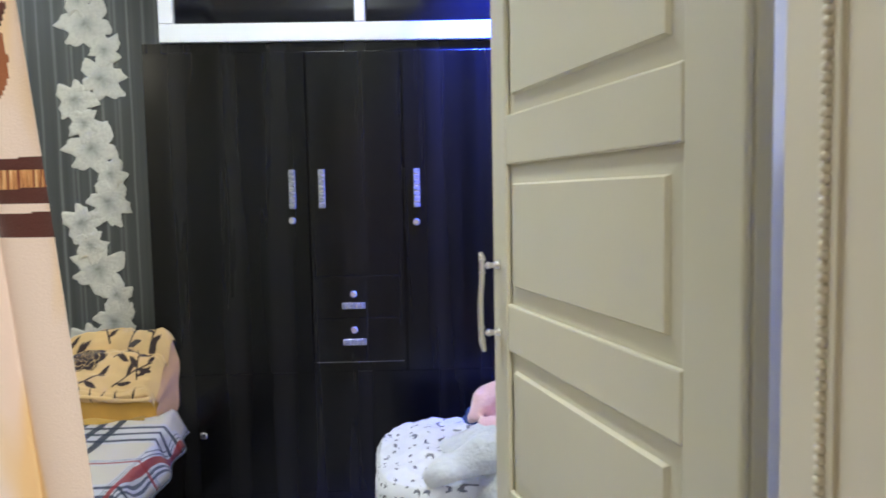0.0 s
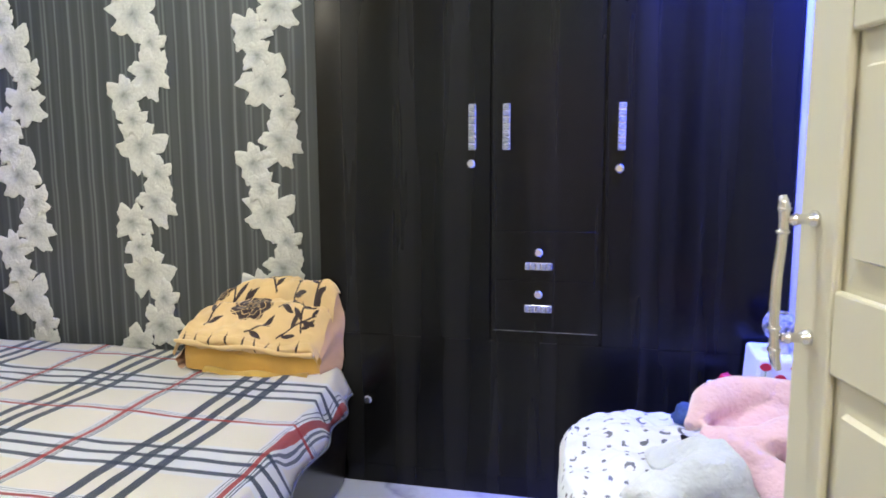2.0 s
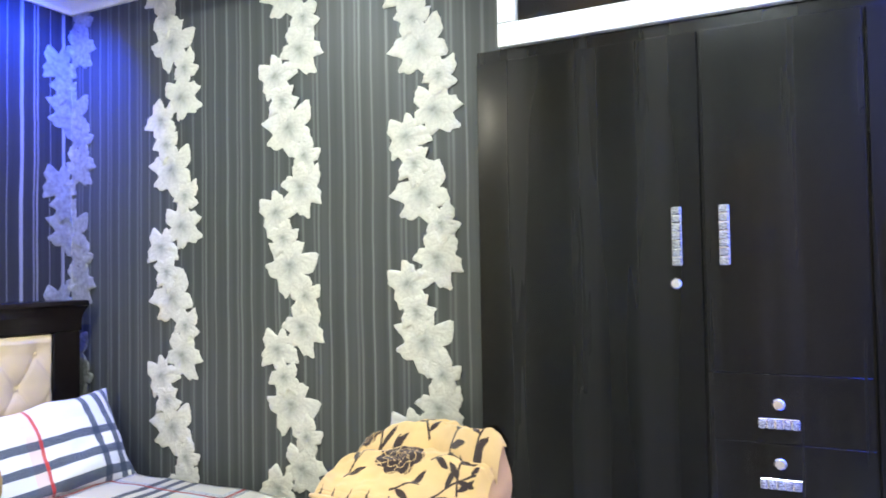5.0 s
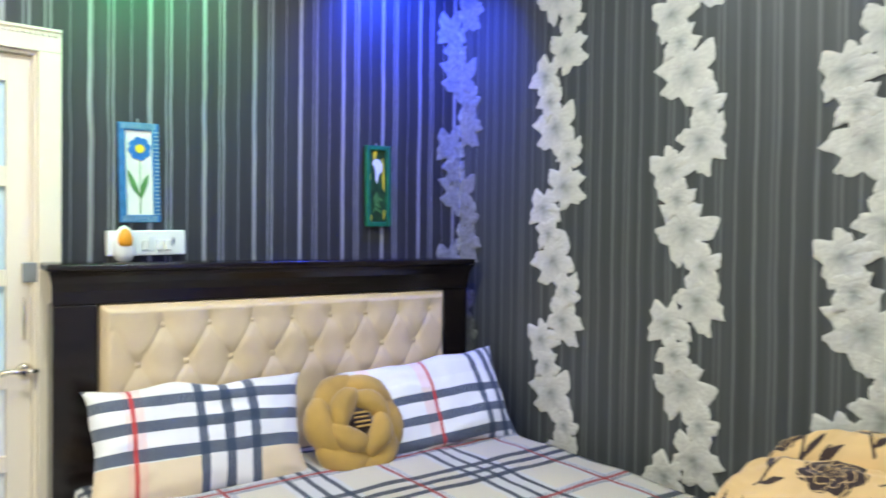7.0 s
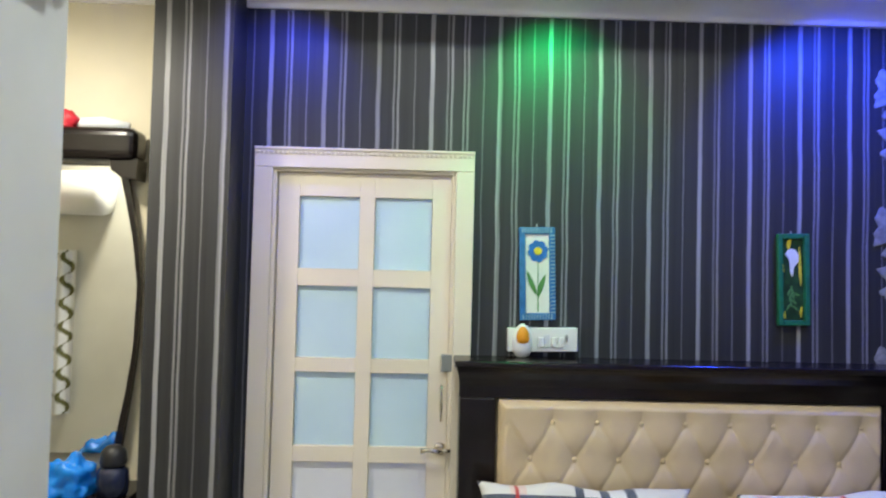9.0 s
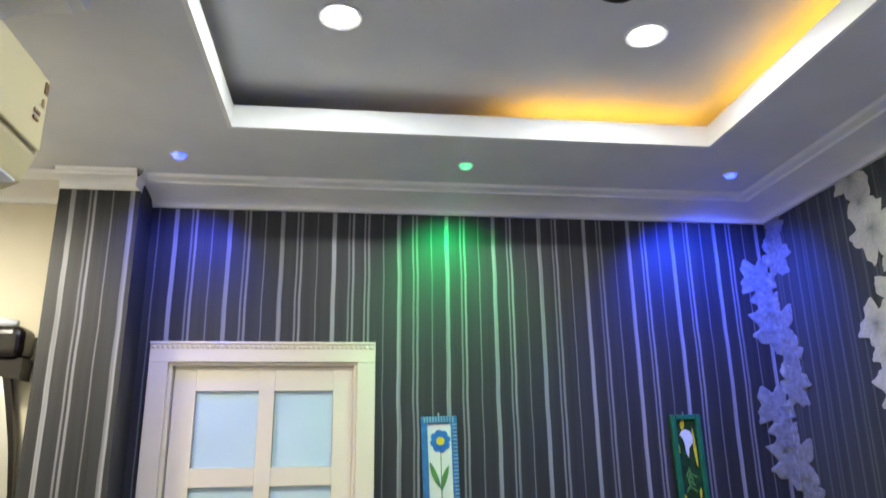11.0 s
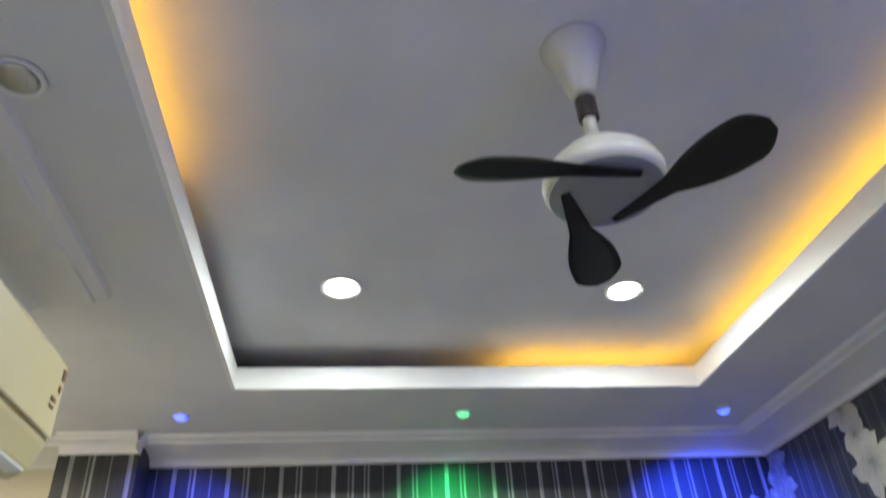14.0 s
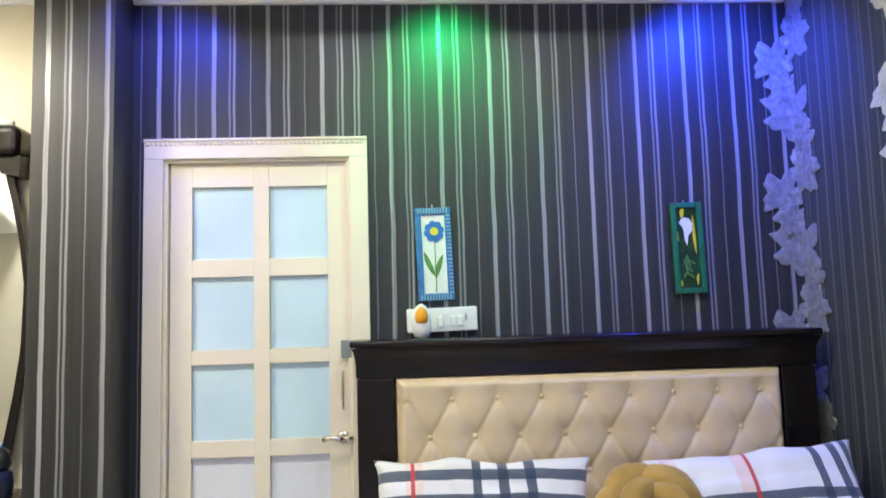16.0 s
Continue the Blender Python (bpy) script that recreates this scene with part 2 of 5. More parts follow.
GREYPLUSH = cloth("pale grey plush", (0.70, 0.73, 0.78), 0.12, 0.95, 60, 0.8, 0.7, 0.010)
WHITECLOTH = cloth("white printed cotton", (0.80, 0.82, 0.86), 0.06)
GREYPRINT = cloth("grey print", (0.17, 0.18, 0.22), 0.3)
PLASTIC = painted("white plastic", (0.80, 0.80, 0.78), 0.35, 0.03)
ACPLASTIC = painted("ivory plastic", (0.66, 0.57, 0.32), 0.35, 0.04)
BLACKPLASTIC = painted("black plastic", (0.012, 0.012, 0.014), 0.4, 0.2)
BROWN = painted("brown metal paint", (0.05, 0.035, 0.03), 0.4, 0.2)
FANGREY = painted("grey fan enamel", (0.22, 0.23, 0.24), 0.35, 0.05)
FANWHITE = painted("cream fan enamel", (0.62, 0.60, 0.55), 0.3, 0.05)
ORANGE = painted("orange shade", (0.85, 0.35, 0.02), 0.3, 0.1)
BLUEPAINT = painted("blue frame paint", (0.03, 0.17, 0.42), 0.5, 0.25, 30)
GREENPAINT = painted("green frame paint", (0.01, 0.16, 0.07), 0.4, 0.25, 30)
DKGREEN = painted("dark green picture ground", (0.012, 0.06, 0.015), 0.4, 0.6, 30)
LEAFGREEN = painted("green paint", (0.10, 0.28, 0.07), 0.5, 0.3, 30)
LEAFYELLOW = painted("yellow paint", (0.75, 0.60, 0.03), 0.5, 0.2, 30)
PAPERWHITE = painted("white picture ground", (0.76, 0.78, 0.72), 0.5, 0.05, 20)
RED = painted("red paint", (0.60, 0.02, 0.04), 0.5, 0.2, 30)
BLUEBAG = painted("blue plastic bag", (0.01, 0.22, 0.75), 0.25, 0.2, 12)
NIGHTBLUE = painted("dark blue plastic", (0.01, 0.015, 0.04), 0.15, 0.3)
LED_W = glow("white lamp", (1.0, 0.97, 0.93), 30)
LED_B = glow("blue lamp", (0.02, 0.06, 1.0), 5.0)
LED_G = glow("green lamp", (0.06, 1.0, 0.30), 1.9)
LED_Y = glow("amber light strip", (1.0, 0.50, 0.05), 23)
MIRROR = Mat("mirror", 0.02, 1.0).color((0.85, 0.86, 0.84)).m


def frosted():
    m = Mat("frosted glass", 0.35)
    m.color(m.ramp(m.noise(3, 3), [(0.3, (0.50, 0.66, 0.74)), (0.7, (0.58, 0.74, 0.80))]))
    m.b.inputs["Coat Weight"].default_value = 0.3
    m.bump(m.noise(150, 2), 0.1, 0.001)
    return m.m


FROST = frosted()
PANEL_W = painted("white door panel", (0.72, 0.73, 0.76), 0.35, 0.04)
GLASS = Mat("clear glass", 0.03)
GLASS.b.inputs["Transmission Weight"].default_value = 1.0
GLASS = GLASS.m


# ---- mesh helpers ----
def obj(name, bm, material, parent=None, label="", smooth=False):
    me = bpy.data.meshes.new(name)
    bm.to_mesh(me)
    bm.free()
    for m in (material if isinstance(material, (list, tuple)) else [material]):
        me.materials.append(m)
    if smooth:
        me.polygons.foreach_set("use_smooth", [True] * len(me.polygons))
    ob = new(name, me)
    if parent is not None:
        ob.parent = parent
    if label:
        ob["label"] = label
    return ob


def part(name, bm, material, parent, label="", smooth=False):
    return obj(name, bm, material, parent, label, smooth)


def thing(name, at, label, category, group="", rz=0.0):
    ob = new(name)
    ob.empty_display_size = 0.05
    ob.matrix_world = pose(*at, 0, 0, rz)
    return tagged(ob, label, category, group)


def box(x0, x1, y0, y1, z0, z1, bevel=0.0, seg=2, bm=None):
    bm = bm or bmesh.new()
    made = bmesh.ops.create_cube(bm, size=1.0, matrix=Matrix.Translation(((x0 + x1) / 2, (y0 + y1) / 2, (z0 + z1) / 2)) @ Matrix.Diagonal((abs(x1 - x0), abs(y1 - y0), abs(z1 - z0), 1)))
    if bevel:
        es = list({e for v in made["verts"] for e in v.link_edges})
        bmesh.ops.bevel(bm, geom=es, offset=bevel, segments=seg, affect='EDGES', profile=0.5)
    return bm


def lathe(profile, n=24, bm=None, m=None):
    """A turned body round z. profile: (radius, z) from the bottom up."""
    bm = bm or bmesh.new()
    m = m or Matrix()
    rings = []
    for r, z in profile:
        rings.append([bm.verts.new(m @ Vector((max(r, 1e-4) * math.cos(2 * math.pi * i / n), max(r, 1e-4) * math.sin(2 * math.pi * i / n), z))) for i in range(n)])
    for a, b in zip(rings, rings[1:]):
        for i in range(n):
            bm.faces.new((a[i], a[(i + 1) % n], b[(i + 1) % n], b[i]))
    bm.faces.new(list(reversed(rings[0])))
    bm.faces.new(rings[-1])
    return bm


def tube(points, radius, n=10, bm=None):
    """A round bar along points; radius may be a list."""
    bm = bm or bmesh.new()
    pts = [Vector(p) for p in points]
    rings = []
    ext = [max(p[k] for p in pts) - min(p[k] for p in pts) for k in range(3)]
    ref = Vector([1.0 if k == ext.index(min(ext)) else 0.0 for k in range(3)])
    for i, p in enumerate(pts):
        d = (pts[min(i + 1, len(pts) - 1)] - pts[max(i - 1, 0)]).normalized()
        side = d.cross(ref).normalized()
        up = side.cross(d)
        r = radius[i] if isinstance(radius, (list, tuple)) else radius
        rings.append([bm.verts.new(p + side * (r * math.cos(2 * math.pi * k / n)) + up * (r * math.sin(2 * math.pi * k / n))) for k in range(n)])
    for a, b in zip(rings, rings[1:]):
        for k in range(n):
            bm.faces.new((a[k], a[(k + 1) % n], b[(k + 1) % n], b[k]))
    bm.faces.new(list(reversed(rings[0])))
    bm.faces.new(rings[-1])
    return bm


def grid(nu, nv, place, mat=None, close_u=False):
    """A sheet of nu by nv cells; place(u, v) gives a point, mat(u, v) a material's number."""
    bm = bmesh.new()
    vs = [[bm.verts.new(place(i / nu, j / nv)) for i in range(nu + (0 if close_u else 1))] for j in range(nv + 1)]
    for j in range(nv):
        for i in range(nu):
            i2 = (i + 1) % nu if close_u else i + 1
            f = bm.faces.new((vs[j][i], vs[j][i2], vs[j + 1][i2], vs[j + 1][i]))
            if mat:
                f.material_index = mat((i + 0.5) / nu, (j + 0.5) / nv)
    return bm


def outline(points, thick, bm=None, m=None, mat=0):
    """A flat plate from an outline in x and z, thick along y (towards -y)."""
    bm = bm or bmesh.new()
    m = m or Matrix()
    a = [bm.verts.new(m @ Vector((x, 0, z))) for x, z in points]
    b = [bm.verts.new(m @ Vector((x, -thick, z))) for x, z in points]
    fs = [bm.faces.new(b), bm.faces.new(list(reversed(a)))]
    for i in range(len(points)):
        j = (i + 1) % len(points)
        fs.append(bm.faces.new((a[i], a[j], b[j], b[i])))
    for f in fs:
        f.material_index = mat
    return bm


def structure(name, bm, material, label, category):
    return tagged(obj(name, bm, material), label, category, "", "structure")


# ---- structure ----
structure("floor", box(-0.2, 5.2, -3.0, 2.95, FZ - 0.1, FZ), MARBLE, "pale grey veined polished marble floor", "floor")

bm = box(-0.15, 0, 0.07, 0.85, 2.06, 3.05)
box(-0.15, 0, -0.05, 0.07, FZ, 3.05, bm=bm)
for f in bm.faces:
    f.material_index = 1
box(-0.15, 0, 0.85, 2.92, FZ, 3.05, bm=bm)
structure("wall_west", bm, [WEST_PAPER, DOOR_PAPER], "charcoal wallpaper with silver upright stripes", "wall")
structure("pilaster", box(-0.15, 0.2, -0.36, -0.05, FZ, 3.05), PIER_PAPER, "striped charcoal papered pilaster beside the door", "pilaster")
structure("wall_north", box(0, EX, NY, 2.92, FZ, 3.05), NORTH_PAPER, "grey finely striped wallpaper wall behind the bed's side", "wall")
structure("wall_east", box(EX, EX + 0.15, SY, 2.92, FZ, 3.05), EAST_WALL, "plain white painted wall", "wall")
bm = box(1.36, 2.98, SY - 0.1, SY, FZ, 3.05)
box(2.98, 3.865, SY - 0.1, SY, 2.1, 3.05, bm=bm)
box(3.865, 5.05, SY - 0.1, SY, FZ, 3.05, bm=bm)
structure("wall_south", bm, GREY_WALL, "plain pale painted wall with the entrance", "wall")
structure("wall_alcove_west", box(-0.15, 0.0, -1.85, -0.36, FZ, 3.05), CREAM_WALL, "cream painted wall of the dressing alcove", "wall")
structure("wall_alcove_south", box(-0.15, 1.51, -2.0, -1.85, FZ, 3.05), CREAM_WALL, "cream painted back wall of the dressing alcove", "wall")
structure("wall_alcove_east", box(1.36, 1.51, -1.85, SY - 0.1, FZ, 3.05), GREY_WALL, "cream painted side wall of the dressing alcove", "wall")
structure("wall_hall_south", box(1.51, 5.05, -2.95, -2.8, FZ, 3.05), CREAM_WALL, "cream painted hall wall", "wall")
structure("wall_hall_east", box(4.9, 5.05, -2.8, SY - 0.1, FZ, 3.05), GREY_WALL, "plain painted hall wall", "wall")
structure("wall_hall_west", box(1.51, 1.66, -2.8, SY - 0.1, FZ, 3.05), GREY_WALL, "plain painted hall wall", "wall")

# ceiling: border, upright rim, raised field, cornice
bm = box(-0.15, EX, -0.1, TY0, SOF, SOF + 0.02)
box(-0.15, TX0, TY0, TY1, SOF, SOF + 0.02, bm=bm)
box(TX1, EX, TY0, TY1, SOF, SOF + 0.02, bm=bm)
box(-0.15, EX, TY1, 2.92, SOF, SOF + 0.02, bm=bm)
box(-0.15, 1.51, -2.0, -0.1, SOF, SOF + 0.02, bm=bm)
box(1.51, 5.05, -2.95, -0.2, 2.75, 2.77, bm=bm)
structure("ceiling", bm, CEIL, "white dropped ceiling border", "ceiling")
structure("ceiling_raised", box(-0.15, EX + 0.15, -0.1, 2.92, TRAY, TRAY + 0.05), CEIL, "white raised ceiling field", "ceiling")
LIP = 0.085
bm = box(TX0, TX0 + 0.015, TY0, TY1, SOF, SOF + LIP)
box(TX1 - 0.015, TX1, TY0, TY1, SOF, SOF + LIP, bm=bm)
box(TX0 + 0.015, TX1 - 0.015, TY0, TY0 + 0.015, SOF, SOF + LIP, bm=bm)
box(TX0 + 0.015, TX1 - 0.015, TY1 - 0.015, TY1, SOF, SOF + LIP, bm=bm)
structure("ceiling_rim", bm, PLASTER, "white upright rim of the raised ceiling", "trim")


def cornice(name, x0, y0, x1, y1, nx, ny, label, deep=1.0):
    """A stepped and hollowed plaster cornice along a wall line; (nx, ny) points into the room."""
    prof = [(0.0, 2.712), (0.018, 2.712), (0.022, 2.722)]
    prof += [(0.022 + 0.150 * (1 - math.cos(a)), 2.722 + 0.034 * math.sin(a)) for a in [i * math.pi / 16 for i in range(1, 9)]]
    prof += [(0.184, 2.756), (0.190, 2.764), (0.222, 2.770), (0.232, SOF - 0.0005)]
    bm = bmesh.new()
    ends = []
    for px, py in ((x0, y0), (x1, y1)):
        ends.append([bm.verts.new((px + nx * d * deep, py + ny * d * deep, z)) for d, z in prof])
    for i in range(len(prof) - 1):
        bm.faces.new((ends[0][i], ends[1][i], ends[1][i + 1], ends[0][i + 1]))
    bmesh.ops.recalc_face_normals(bm, faces=bm.faces)
    return structure(name, bm, PLASTER, label, "trim")


cornice("cornice", 0, -0.05, 0, NY, 1, 0, "white plaster cornice above the striped wall")
cornice("cornice", 0, NY, 2.3, NY, 0, -1, "white plaster cornice above the flowered wall")
cornice("cornice", 0.2, -0.36, 0.2, -0.05, 1, 0, "white plaster cornice on the pilaster", 0.32)
cornice("cornice", 0.18, -0.05, 0.272, -0.05, 0, 1, "white plaster cornice return on the pilaster", 0.12)
cornice("cornice", 0, -1.85, 0, -0.36, 1, 0, "white plaster cornice in the alcove")
cornice("cornice", 0, -1.85, 1.36, -1.85, 0, 1, "white plaster cornice in the alcove")
cornice("cornice", 1.36, SY, EX, SY, 0, 1, "white plaster cornice above the entrance wall")
cornice("cornice", EX, SY, EX, 2.47, -1, 0, "white plaster cornice above the white wall")

# ---- ceiling things ----


def downlight(x, y, z, r, mat, label, group, dome=0.010):
    d = thing("downlight", (x, y, z), label, "ceiling light", group)
    part("trim_ring", lathe([(r * 1.0, -0.001), (r * 1.18, -0.004), (r * 1.25, -0.001), (r * 1.25, 0.004)], 28), PLASTIC, d)
    part("lamp_disc", lathe([(r * 0.05, -dome), (r * 0.45, -dome * 0.92), (r * 0.80, -dome * 0.6), (r * 0.98, -0.001), (r * 0.98, 0.003)], 28), mat, d, "bright lamp disc", True)
    return d


for lx, ly in DOWNLIGHTS:
    downlight(lx, ly, TRAY - 0.006, 0.055, LED_W, "round white lit downlight in the raised ceiling", "white downlights")
for lx, ly, mt, cn in ((0.436, 0.148, LED_B, "blue"), (0.436, 1.252, LED_G, "green"), (0.436, 2.375, LED_B, "blue"), (3.82, 2.12, LED_B, "blue"), (3.86, 0.16, LED_B, "blue")):
    downlight(lx, ly, SOF - 0.006, 0.026, mt, "small %s lit spotlight in the ceiling border" % cn, "coloured spotlights", 0.018)
downlight(2.175, 0.17, SOF - 0.006, 0.04, STEEL, "unlit round spotlight in the ceiling border", "coloured spotlights")

for nm, pts in (("north", [(0.75, TY1 + 0.06), (3.3, TY1 + 0.06)]), ("west", [(TX0 - 0.06, 1.42), (TX0 - 0.06, TY1)]), ("south", [(1.74, TY0 - 0.06), (2.85, TY0 - 0.06)])):
    bm = tube([(*pts[0], SOF + 0.064), (*pts[1], SOF + 0.064)], 0.008, 8)
    tagged(obj("light_strip", bm, LED_Y), "amber glowing light strip hidden behind the rim", "light strip", "amber light strips")


def ceiling_fan(x, y):
    f = thing("ceiling_fan", (x, y, TRAY), "cream ceiling fan with three short dark blades at rest", "ceiling fan")
    f.matrix_world = Matrix.Translation((x, y, TRAY)) @ Matrix.Diagonal((0.875, 0.875, 0.875, 1))
    part("canopy", lathe([(0.024, -0.17), (0.032, -0.165), (0.062, -0.05), (0.082, -0.010), (0.084, 0.0)], 36), FANWHITE, f, "", True)
    part("rod", lathe([(0.016, -0.33), (0.016, -0.16)], 16), FANWHITE, f, "", True)
    part("rod_collar", lathe([(0.024, -0.245), (0.025, -0.24), (0.025, -0.185), (0.022, -0.18)], 20), BROWN, f, "dark brown collar", True)
    part("motor", lathe([(0.03, -0.452), (0.118, -0.458), (0.132, -0.447), (0.134, -0.425), (0.126, -0.415), (0.126, -0.405), (0.118, -0.395), (0.085, -0.36), (0.04, -0.335), (0.02, -0.32)], 48), FANWHITE, f, "", True)
    part("bottom_plate", lathe([(0.001, -0.466), (0.075, -0.466), (0.122, -0.462), (0.124, -0.459)], 48), FANGREY, f, "grey round bottom plate", True)
    for k in range(3):
        a = radians(-82 + 120 * k)
        ca, sa = math.cos(a), math.sin(a)

        def place(u, v, ca=ca, sa=sa):
            if u < 0.35:
                q = u / 0.35
                cx, w, zz = -0.04 + 0.15 * q, 0.010 + 0.016 * q, -0.471
            else:
                q = (u - 0.35) / 0.65
                cx, w, zz = 0.11 + 0.24 * q, 0.026 + 0.034 * math.sin(math.pi * 0.5 * min(1, q * 1.6)) - 0.045 * (max(0, q - 0.72) / 0.28) ** 2.4, -0.471 - 0.01 * q
            s = (v - 0.5) * 2 * w
            off = 0.085 - 0.045 * u
            return Vector((ca * cx - sa * (s + off), sa * cx + ca * (s + off), zz - s * 0.28 * min(1, u * 2)))
        bm = grid(40, 6, place)
        bmesh.ops.solidify(bm, geom=bm.faces[:], thickness=0.004)
        part("blade", bm, BLACKPLASTIC, f, "dark fan blade", True)
    return f


ceiling_fan(2.175, 1.27)

# ---- wardrobe ----


def crystal_handle(parent, x, z, upright=True, length=0.18):
    w, d = 0.012, 0.022
    n = 7 if upright else 5
    if upright:
        h = part("handle", box(x - w - 0.002, x + w + 0.002, WY - 0.034, WY - 0.023, z - length / 2, z + length / 2, 0.002, 1), CHROME, parent, "chrome handle set with crystals")
    else:
        h = part("handle", box(x - length / 2, x + length / 2, WY - 0.034, WY - 0.023, z - w - 0.002, z + w + 0.002, 0.002, 1), CHROME, parent, "chrome handle set with crystals")
    for i in range(n):
        c = (i - (n - 1) / 2) * length / n
        s = length / n / 2 - 0.0015
        if upright:
            part("crystal", box(x - w, x + w, WY - 0.035 - d / 2, WY - 0.035, z + c - s, z + c + s, 0.003, 1), CRYSTAL, h)
        else:
            part("crystal", box(x + c - s, x + c + s, WY - 0.035 - d / 2, WY - 0.035, z - w, z + w, 0.003, 1), CRYSTAL, h)
    return h


def knob(parent, x, z):
    m = Matrix.Translation((x, WY - 0.022, z)) @ Matrix.Rotation(radians(90), 4, 'X')
    return part("lock", lathe([(0.016, 0), (0.016, 0.008), (0.012, 0.012), (0.006, 0.012)], 20, None, m), CHROME, parent, "round chrome lock")


def wardrobe():
    w = thing("wardrobe", (0, 0, 0), "built-in dark wood-grain wardrobe with crystal handles", "wardrobe")
    part("body", box(2.339, EX - 0.003, WY, NY - 0.004, FZ, 2.10), LAMINATE, w)
    part("plinth", box(2.35, EX - 0.006, WY - 0.010, WY - 0.001, FZ, 0.150, 0.003), LAMINATE, w)
    for x0, x1, z0 in ((2.345, 3.018, 0.686), (3.026, 3.421, 1.105), (3.429, EX - 0.006, 0.686)):
        d = part("door", box(x0, x1, WY - 0.022, WY - 0.001, z0, 2.058, 0.003), LAMINATE, w)
        if x0 < 2.5:
            crystal_handle(d, 2.953, 1.481, True, 0.166)
            knob(d, 2.948, 1.348)
        elif x0 < 3.2:
            crystal_handle(d, 3.078, 1.481, True, 0.166)
        else:
            crystal_handle(d, 3.482, 1.478, True, 0.166)
            knob(d, 3.477, 1.332)
    for z0, z1, zk, zh in ((0.9222, 1.1044, 1.026, 0.976), (0.7270, 0.9216, 0.870, 0.818)):
        d = part("drawer", box(3.026, 3.421, WY - 0.022, WY - 0.001, z0, z1, 0.001, 1), LAMINATE, w)
        knob(d, 3.200, zk)
        crystal_handle(d, 3.200, zh, False, 0.10)
    knob(part("base_panel", box(2.345, EX - 0.008, WY - 0.018, WY - 0.001, 0.152, 0.6855, 0.001), LAMINATE, w), 2.534, 0.42)
    part("base_panel", box(3.026, 3.421, WY - 0.018, WY - 0.001, 0.6865, 0.7255, 0.001), LAMINATE, w)
    # highlight on the drawers' lower edge, added as a thin steel sliver
    part("edge_highlight", box(3.034, 3.414, WY - 0.0235, WY - 0.0225, 0.7288, 0.7303), STEEL, w, "highlight along the drawers' lower edge, modelled as a thin strip")
    return w


wardrobe()


def loft():
    w = thing("loft_cabinet", (0, 0, 0), "black gloss loft cabinet with white frame above the wardrobe", "cabinet")
    part("body", box(2.43, EX - 0.003, WY + 0.02, NY - 0.004, 2.102, SOF - 0.004), GLOSS, w)
    for x0, x1, z0, z1 in ((2.419, EX - 0.005, 2.102, 2.178), (2.419, 2.479, 2.180, SOF - 0.006), (3.985, EX - 0.005, 2.180, SOF - 0.006), (3.236, 3.280, 2.180, 2.718), (2.481, 3.983, 2.72, SOF - 0.006)):
        part("frame_bar", box(x0, x1, WY - 0.02, WY + 0.018, z0, z1, 0.004), PVC, w, "white frame bar")
    for x0, x1 in ((2.483, 3.232), (3.284, 3.981)):
        part("shutter", box(x0, x1, WY - 0.004, WY + 0.016, 2.182, 2.716, 0.003), GLOSS, w, "black gloss shutter")
    return w


loft()

# ---- glazed door on the striped wall ----


